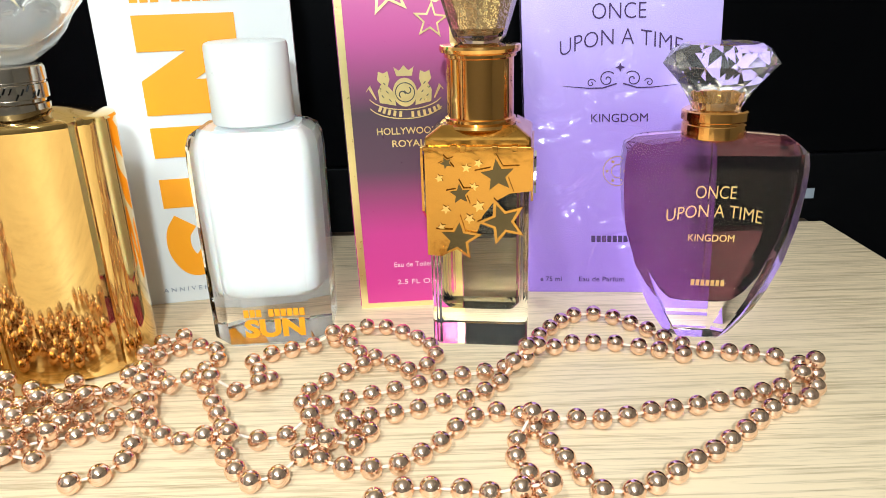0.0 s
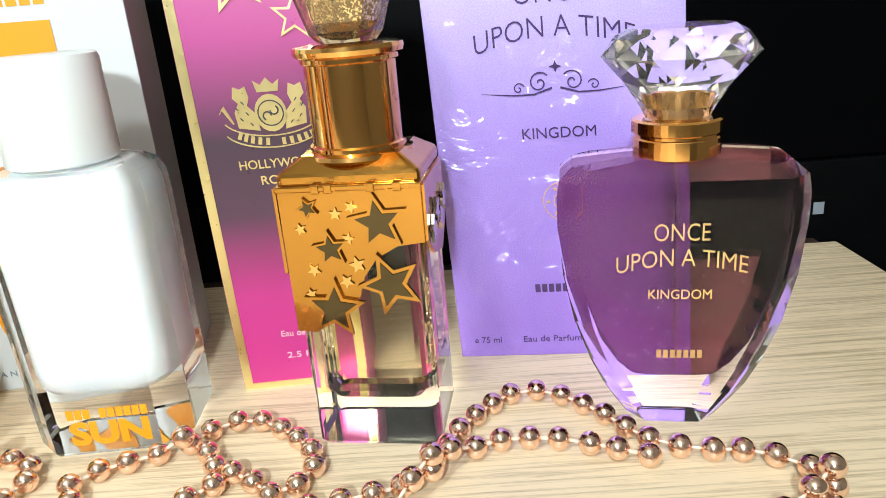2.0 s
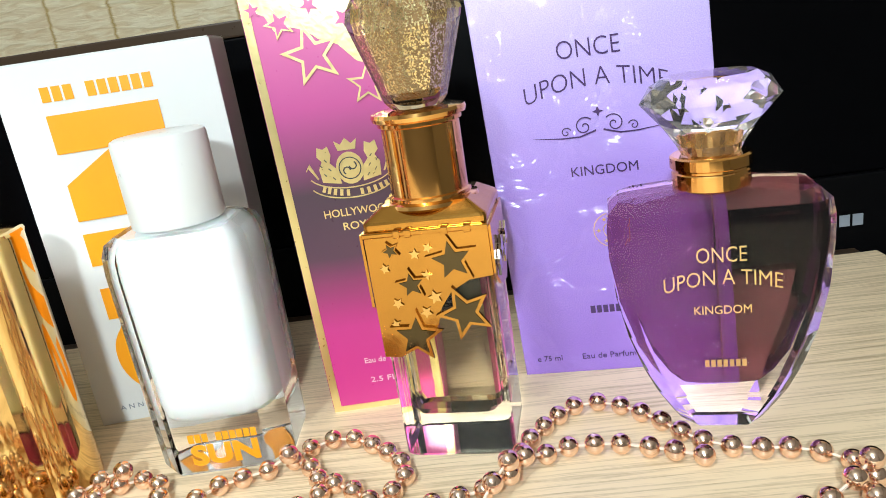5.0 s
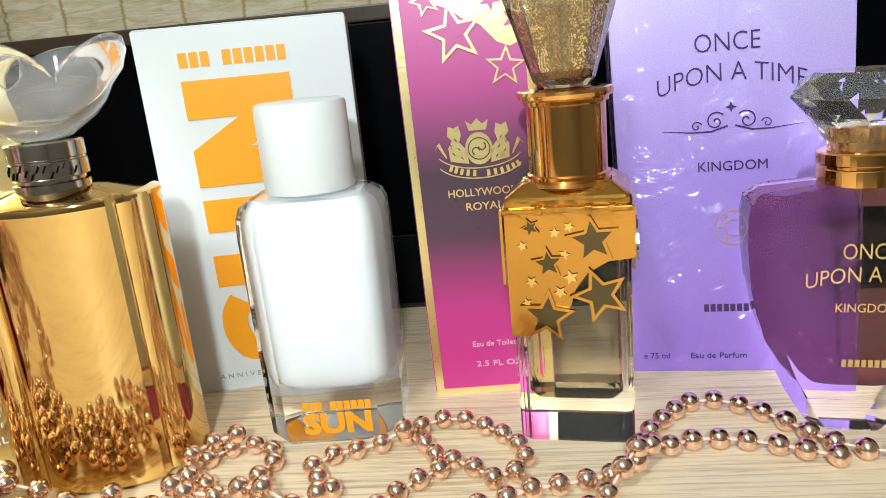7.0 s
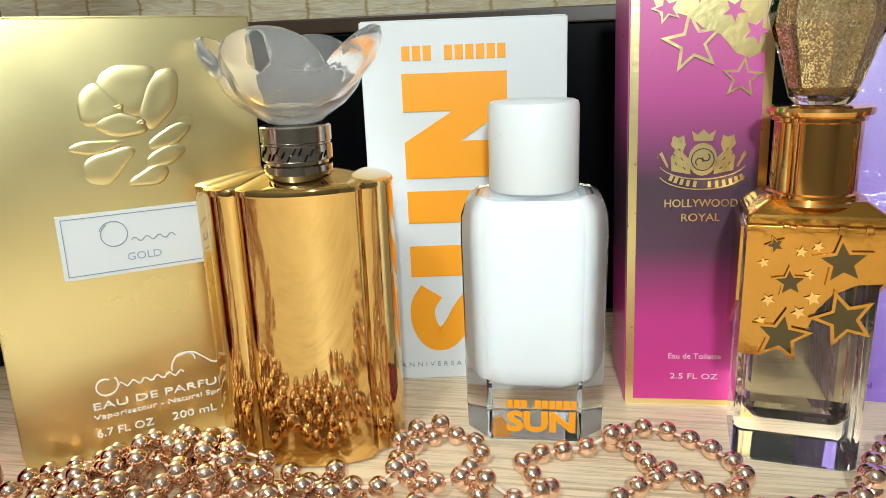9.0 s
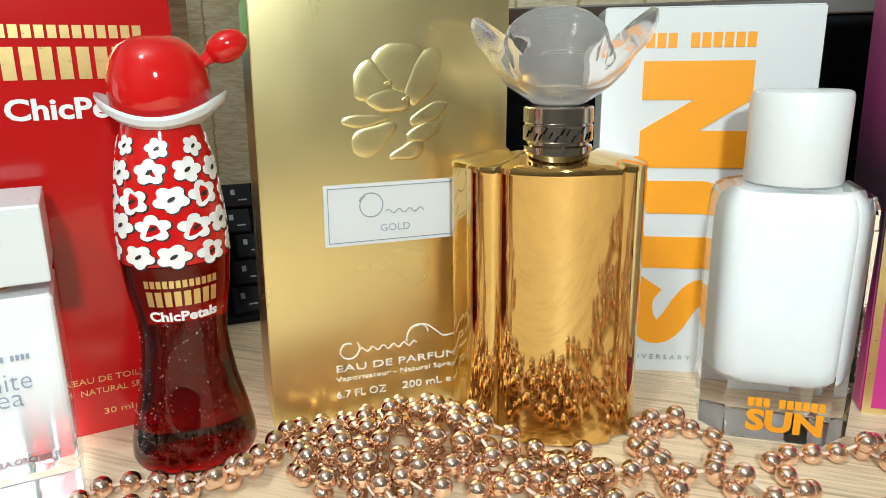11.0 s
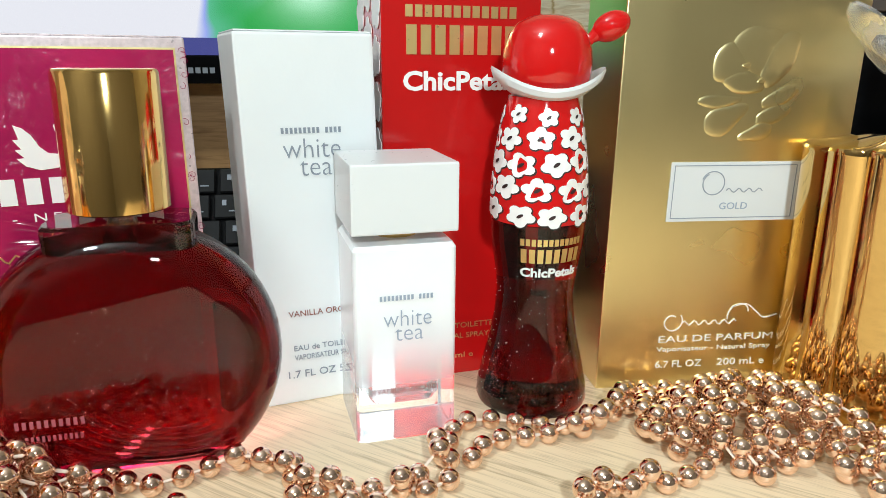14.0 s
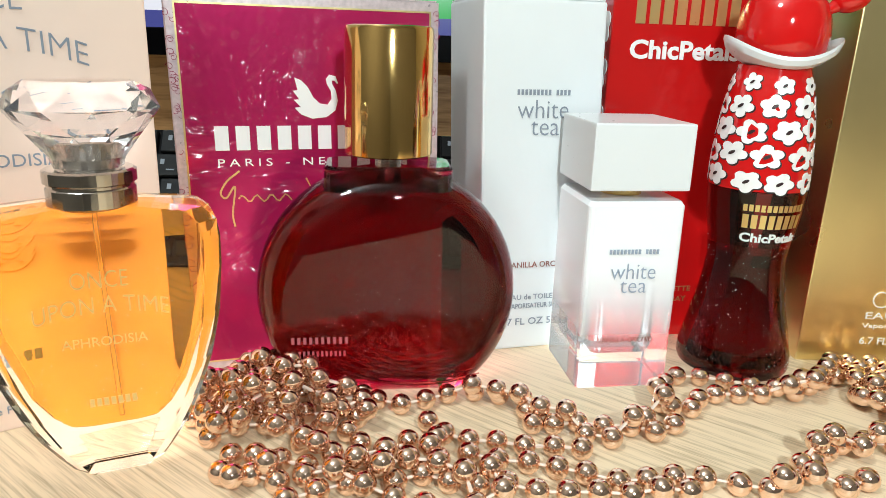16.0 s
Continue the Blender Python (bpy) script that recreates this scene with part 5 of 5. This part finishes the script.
def wine_bottle():
    t = thing("perfume_bottle", pose(-0.408, 0.109, 0.0004, 0, 0, 45), "round flat wine red glass bottle with a gold cap", "perfume bottle", "perfume bottles")

    def lens(rx, rz, cz, flat, depth, face, steps=9):
        """A round flat flask: flat faces of that share of the width, with a rounded edge between."""
        rings = []
        for j in range(-steps, steps + 1):
            a = math.pi / 2 * j / steps
            k = face + (1 - face) * math.cos(a)
            rings.append([(x * k, depth / 2 * math.sin(a), max(cz + (z - cz) * k, flat)) for x, z in disc_outline(rx, rz, cz, flat)])
        return loft(rings)
    glassy(part("glass_body", lens(0.0505, 0.0505, 0.0412, 0.0, 0.033, 0.72), WINE_GLASS, t, "flat round tinted red glass", smooth=True))
    glassy(part("perfume", lens(0.0462, 0.0455, 0.0418, 0.007, 0.026, 0.8), WINE_LIQUID, t, smooth=True))
    o = round_rect(0.0476, 0.026, 0.006)
    glassy(part("shoulder", loft([at_z(o, 0.0825), at_z(o, 0.0905), at_z(o, 0.0918, 0.96)]), SHOULDER_GLASS, t, "clear tinted glass shoulder below the cap"))
    part("spray_head", lathe([(0.005, 0.0835), (0.005, 0.0949)], 20), SILVER, t)
    part("cap", lathe([(0.0155, 0.095), (0.0162, 0.0955), (0.0162, 0.1393), (0.0156, 0.1405), (0.0146, 0.1408)], 48), GOLD, t, "polished gold round cap", smooth=True)
    bars("print_line", 10, 0.022, 0.0026, WINE_INK, t, -0.026, 0.0255, y=-0.0168, fill=0.5)
    bars("print_line", 12, 0.02, 0.002, WINE_INK, t, -0.026, 0.0205, y=-0.0168, fill=0.5)
    r = random.Random(7)
    specks(t, [(0.036 * q * math.cos(a), -0.0168, 0.044 + 0.034 * q * math.sin(a)) for q, a in [(r.random() ** 0.5 * 0.7, r.uniform(0, 6.28)) for _ in range(90)]], 0.00013)
    for k in range(6):
        r0 = 0.019 + 0.0032 * k
        path = []
        for s in range(13):
            a = radians(200 + 8.5 * s)
            x, z = 0.012 + r0 * 1.25 * math.cos(a), 0.034 + r0 * 0.75 * math.sin(a)
            if z > 0.006:
                path.append((x, -0.0165 + 0.0002 * math.cos(a), z))
        if len(path) > 3:
            glassy(part("ripple", tube(path, [0.0002] + [0.0006] * (len(path) - 2) + [0.0002], 8), WINE_GLASS, t, "moulded ripple in the glass", smooth=True))


wine_bottle()

# ---- bead garland ----
LINES = []


def strand(*points):
    """One run of the garland across the table."""
    LINES.append(points)


strand((0.0354, 0.278), (0.0436, 0.2944), (0.0518, 0.3057), (0.0631, 0.316), (0.0734, 0.318), (0.0837, 0.3119), (0.0909, 0.3047), (0.0981, 0.2934), (0.1052, 0.2842), (0.1196, 0.2759), (0.1319, 0.2739), (0.1422, 0.2698), (0.1494, 0.2636), (0.1525, 0.2544), (0.1432, 0.239), (0.1248, 0.2308), (0.1052, 0.2143), (0.0898, 0.2041), (0.0672, 0.1897), (0.0518, 0.1856), (0.0426, 0.1989), (0.0344, 0.2164), (0.0241, 0.2338), (0.0077, 0.2287), (-0.0077, 0.2102), (-0.0231, 0.202), (-0.0416, 0.2041), (-0.0519, 0.2174), (-0.0488, 0.2266))
strand((0.1515, 0.2544), (0.1381, 0.2462), (0.1248, 0.242), (0.0991, 0.2349), (0.0775, 0.2308), (0.058, 0.2266), (0.0385, 0.2277), (0.0241, 0.2143), (0.0241, 0.202), (0.0292, 0.1866), (0.0231, 0.1773))
strand((0.0344, 0.2708), (0.019, 0.2646), (-0.0005, 0.2605), (-0.018, 0.2533), (-0.0355, 0.2472), (-0.055, 0.242), (-0.0581, 0.2503), (-0.0457, 0.2657), (-0.0365, 0.2749), (-0.0437, 0.2913), (-0.0519, 0.2996), (-0.0416, 0.3088), (-0.0324, 0.3109), (-0.0211, 0.3047), (-0.0118, 0.2955), (-0.0046, 0.2811), (-0.0139, 0.2667), (-0.0252, 0.2749), (-0.0365, 0.2831))
strand((0.1042, 0.2739), (0.0847, 0.2831), (0.0642, 0.2883), (0.0446, 0.2821), (0.0344, 0.2708), (0.0149, 0.2482), (-0.0026, 0.241), (-0.0211, 0.2349), (-0.0375, 0.2318), (-0.0437, 0.24))
strand((-0.131, 0.2862), (-0.1248, 0.2934), (-0.1145, 0.2955), (-0.1032, 0.2862), (-0.1063, 0.2667), (-0.0981, 0.2513), (-0.0868, 0.2318), (-0.0806, 0.2123), (-0.0652, 0.1958), (-0.0488, 0.2092), (-0.0303, 0.2184), (-0.0334, 0.2277), (-0.0488, 0.2143))
strand((-0.1248, 0.2688), (-0.1228, 0.2523), (-0.1166, 0.2359), (-0.1073, 0.2246), (-0.0878, 0.2174), (-0.0683, 0.2205), (-0.0539, 0.2246), (-0.0468, 0.2277))
strand((-0.0519, 0.2944), (-0.0673, 0.2913), (-0.0858, 0.2811), (-0.0796, 0.2677), (-0.0735, 0.2605), (-0.0878, 0.2544), (-0.1063, 0.2585), (-0.131, 0.2554), (-0.1474, 0.2451))
strand((-0.1299, 0.1989), (-0.1166, 0.2061), (-0.1166, 0.2174), (-0.1207, 0.2462))
strand((-0.0324, 0.1804), (-0.0159, 0.1907), (-0.0036, 0.1907), (0.0149, 0.1866), (0.0364, 0.1835))
strand((-0.2742, 0.2072), (-0.267, 0.2288), (-0.2598, 0.2452), (-0.2485, 0.2524), (-0.2362, 0.2637), (-0.2229, 0.2699))
strand((-0.1217, 0.2944), (-0.133, 0.2903), (-0.1371, 0.278), (-0.1299, 0.2677), (-0.1351, 0.2492), (-0.1515, 0.2462), (-0.1577, 0.2575), (-0.1772, 0.2472))
strand((-0.2362, 0.266), (-0.2481, 0.2632), (-0.2604, 0.2572), (-0.2671, 0.2469), (-0.2674, 0.2314), (-0.2695, 0.2129), (-0.2767, 0.2047), (-0.2865, 0.2023), (-0.2975, 0.1993), (-0.3071, 0.196), (-0.3162, 0.1902), (-0.3183, 0.1813), (-0.3143, 0.1703), (-0.3117, 0.1585))
strand((-0.2512, 0.2412), (-0.2532, 0.2242), (-0.2559, 0.2175), (-0.2495, 0.2155), (-0.2414, 0.2252), (-0.2352, 0.2368), (-0.2306, 0.2487))
strand((-0.268, 0.2065), (-0.2747, 0.201), (-0.2825, 0.1976), (-0.2891, 0.1922), (-0.2957, 0.1851), (-0.3024, 0.1806), (-0.302, 0.1714), (-0.3024, 0.1639))
strand((-0.2579, 0.1566), (-0.254, 0.1714), (-0.2469, 0.1824), (-0.2391, 0.1851), (-0.2321, 0.1931), (-0.2258, 0.2103), (-0.2335, 0.2195), (-0.2422, 0.2248), (-0.2507, 0.2159))
strand((-0.315, 0.1629), (-0.3064, 0.1567), (-0.3022, 0.1496), (-0.3076, 0.1379), (-0.3148, 0.137), (-0.3242, 0.1294), (-0.3343, 0.1251), (-0.339, 0.1144), (-0.3488, 0.1214), (-0.3565, 0.1302), (-0.3651, 0.124), (-0.3723, 0.1213), (-0.3779, 0.1147))
strand((-0.3207, 0.1123), (-0.3271, 0.1085), (-0.3339, 0.1021), (-0.3414, 0.0982), (-0.3501, 0.0943), (-0.3555, 0.0893), (-0.3651, 0.0902), (-0.3757, 0.0931))
strand((-0.4063, 0.0926), (-0.3913, 0.0924), (-0.3844, 0.1008), (-0.3782, 0.1141), (-0.3656, 0.1191), (-0.3548, 0.1225), (-0.3412, 0.1204), (-0.3313, 0.1236), (-0.3191, 0.1216), (-0.3131, 0.1317), (-0.3109, 0.1467), (-0.3077, 0.1608))
strand((-0.3484, 0.0845), (-0.3393, 0.0879), (-0.3312, 0.0926), (-0.3218, 0.0965), (-0.3126, 0.1002), (-0.3022, 0.1031), (-0.2945, 0.1116), (-0.2867, 0.1203), (-0.2773, 0.1244), (-0.268, 0.1284), (-0.259, 0.1322))
strand((-0.3563, 0.0567), (-0.3512, 0.0671), (-0.3385, 0.0681), (-0.3322, 0.0774), (-0.3217, 0.0805), (-0.313, 0.0861), (-0.3052, 0.0935), (-0.295, 0.0996), (-0.2867, 0.1104), (-0.2762, 0.1156))
strand((-0.2617, 0.1299), (-0.2588, 0.1549), (-0.2536, 0.1686), (-0.2464, 0.1724), (-0.2403, 0.1872))
strand((-0.2548, 0.1436), (-0.2472, 0.1462), (-0.2409, 0.1575), (-0.2375, 0.1646))
BEAD, PITCH = 0.004, 0.0098


def smooth_path(points, step):
    """Places at even steps along a curve that glides through the points."""
    p = [Vector((x, y, 0)) for x, y in points]
    p = [2 * p[0] - p[1]] + p + [2 * p[-1] - p[-2]]
    dense = []
    for i in range(1, len(p) - 2):
        a, b, c, d = p[i - 1], p[i], p[i + 1], p[i + 2]
        for k in range(16):
            u = k / 16
            dense.append(0.5 * (2 * b + (c - a) * u + (2 * a - 5 * b + 4 * c - d) * u * u + (3 * b - a - 3 * c + d) * u ** 3))
    out, left = [dense[0]], step
    for a, b in zip(dense, dense[1:]):
        q = (b - a).length
        while q >= left:
            a = a + (b - a).normalized() * left
            q -= left
            left = step
            out.append(a.copy())
        left -= q
    return out


placed = []
grid = {}


def rest_height(x, y):
    """How high a bead lies on those below it."""
    z = BEAD
    gx, gy = int(x / 0.009), int(y / 0.009)
    for i in range(gx - 2, gx + 3):
        for j in range(gy - 2, gy + 3):
            for q in grid.get((i, j), ()):
                d2 = (q[0] - x) ** 2 + (q[1] - y) ** 2
                lim = (1.86 * BEAD) ** 2
                if d2 < lim:
                    z = max(z, q[2] + math.sqrt(lim - d2) * 0.9)
    return z


def put_bead(x, y, top=1.0):
    z = min(rest_height(x, y), top)
    grid.setdefault((int(x / 0.009), int(y / 0.009)), []).append((x, y, z))
    placed.append((x, y, z))
    return Vector((x, y, z))


runs = []
rng = random.Random(21)
for s in LINES:
    runs.append([put_bead(v.x + rng.uniform(-0.0004, 0.0004), v.y + rng.uniform(-0.0004, 0.0004), 0.012) for v in smooth_path(s, PITCH)])

# bottles' feet, which the heaps of beads keep clear of
KEEP = [(-0.1755, 0.2925, 0.037), (-0.408, 0.109, 0.03), (-0.4397, 0.0125, 0.024), (-0.3477, 0.1842, 0.028), (-0.3065, 0.2295, 0.028)]


def heap(cx, cy, rx, ry, turn, count, lines, top, seed):
    """Loops of the garland thrown over one another."""
    r = random.Random(seed)
    c, s = math.cos(turn), math.sin(turn)
    for _ in range(lines):
        u, v, a = r.uniform(-0.8, 0.8), r.uniform(-0.8, 0.8), r.uniform(0, 6.28)
        bend = r.uniform(-0.5, 0.5)
        run = []
        for _ in range(count):
            a += bend + r.uniform(-0.25, 0.25)
            if r.random() < 0.12:
                bend = r.uniform(-0.6, 0.6)
            nu, nv = u + PITCH / rx * math.cos(a), v + PITCH / ry * math.sin(a)
            if nu * nu + nv * nv > 1:
                a += 2.2
                continue
            x, y = cx + c * nu * rx - s * nv * ry, cy + s * nu * rx + c * nv * ry
            if any(math.hypot(x - kx, y - ky) < kr for kx, ky, kr in KEEP):
                a += 1.9
                continue
            u, v = nu, nv
            z = rest_height(x, y)
            limit = BEAD + top * max(0.0, 1 - (u * u + v * v)) ** 0.6
            if z > limit:
                continue
            run.append(put_bead(x, y))
        runs.append(run)


heap(-0.214, 0.243, 0.051, 0.034, 0.55, 40, 11, 0.017, 5)
heap(-0.418, 0.0645, 0.042, 0.026, 0.95, 40, 10, 0.02, 6)
heap(-0.163, 0.237, 0.035, 0.03, 0.2, 26, 4, 0.01, 9)
heap(-0.365, 0.054, 0.05, 0.025, 0.6, 26, 5, 0.008, 12)

garland = thing("bead_garland", pose(0, 0, 0), "long rose gold bead garland heaped and looped on the table", "bead garland")
sphere = bmesh.new()
bmesh.ops.create_uvsphere(sphere, u_segments=14, v_segments=9, radius=BEAD)
first = part("bead", sphere, ROSE, garland, smooth=True)
NEAREST = [p for p in placed if -0.06 < p[0] < 0.2] + [p for p in placed if p[0] < -0.23]
chosen = set(NEAREST[:300])
first.matrix_basis = pose(*NEAREST[0])
rest = []
for p in placed:
    if p == NEAREST[0]:
        continue
    if p in chosen:
        b = new("bead", first.data)
        b.parent = garland
        b.matrix_basis = pose(*p)
    else:
        rest.append(p)
vs, fs = [], []
base_v = [v.co.copy() for v in first.data.vertices]
base_f = [tuple(f.vertices) for f in first.data.polygons]
for p in rest:
    k = len(vs)
    vs += [tuple(v + Vector(p)) for v in base_v]
    fs += [tuple(i + k for i in f) for f in base_f]
me = bpy.data.meshes.new("bead_mass")
me.from_pydata(vs, [], fs)
for f in me.polygons:
    f.use_smooth = True
me.materials.append(ROSE)
ob = new("bead_mass", me)
ob.parent = garland
tagged(ob, kind="stuff")
bm = bmesh.new()
for run in runs:
    for a, b in zip(run, run[1:]):
        if 0.002 < (b - a).length < 0.0125:
            tube([a, b], 0.0006, 5, bm)
part("thread", bm, THREAD, garland, "pale thread between the beads")
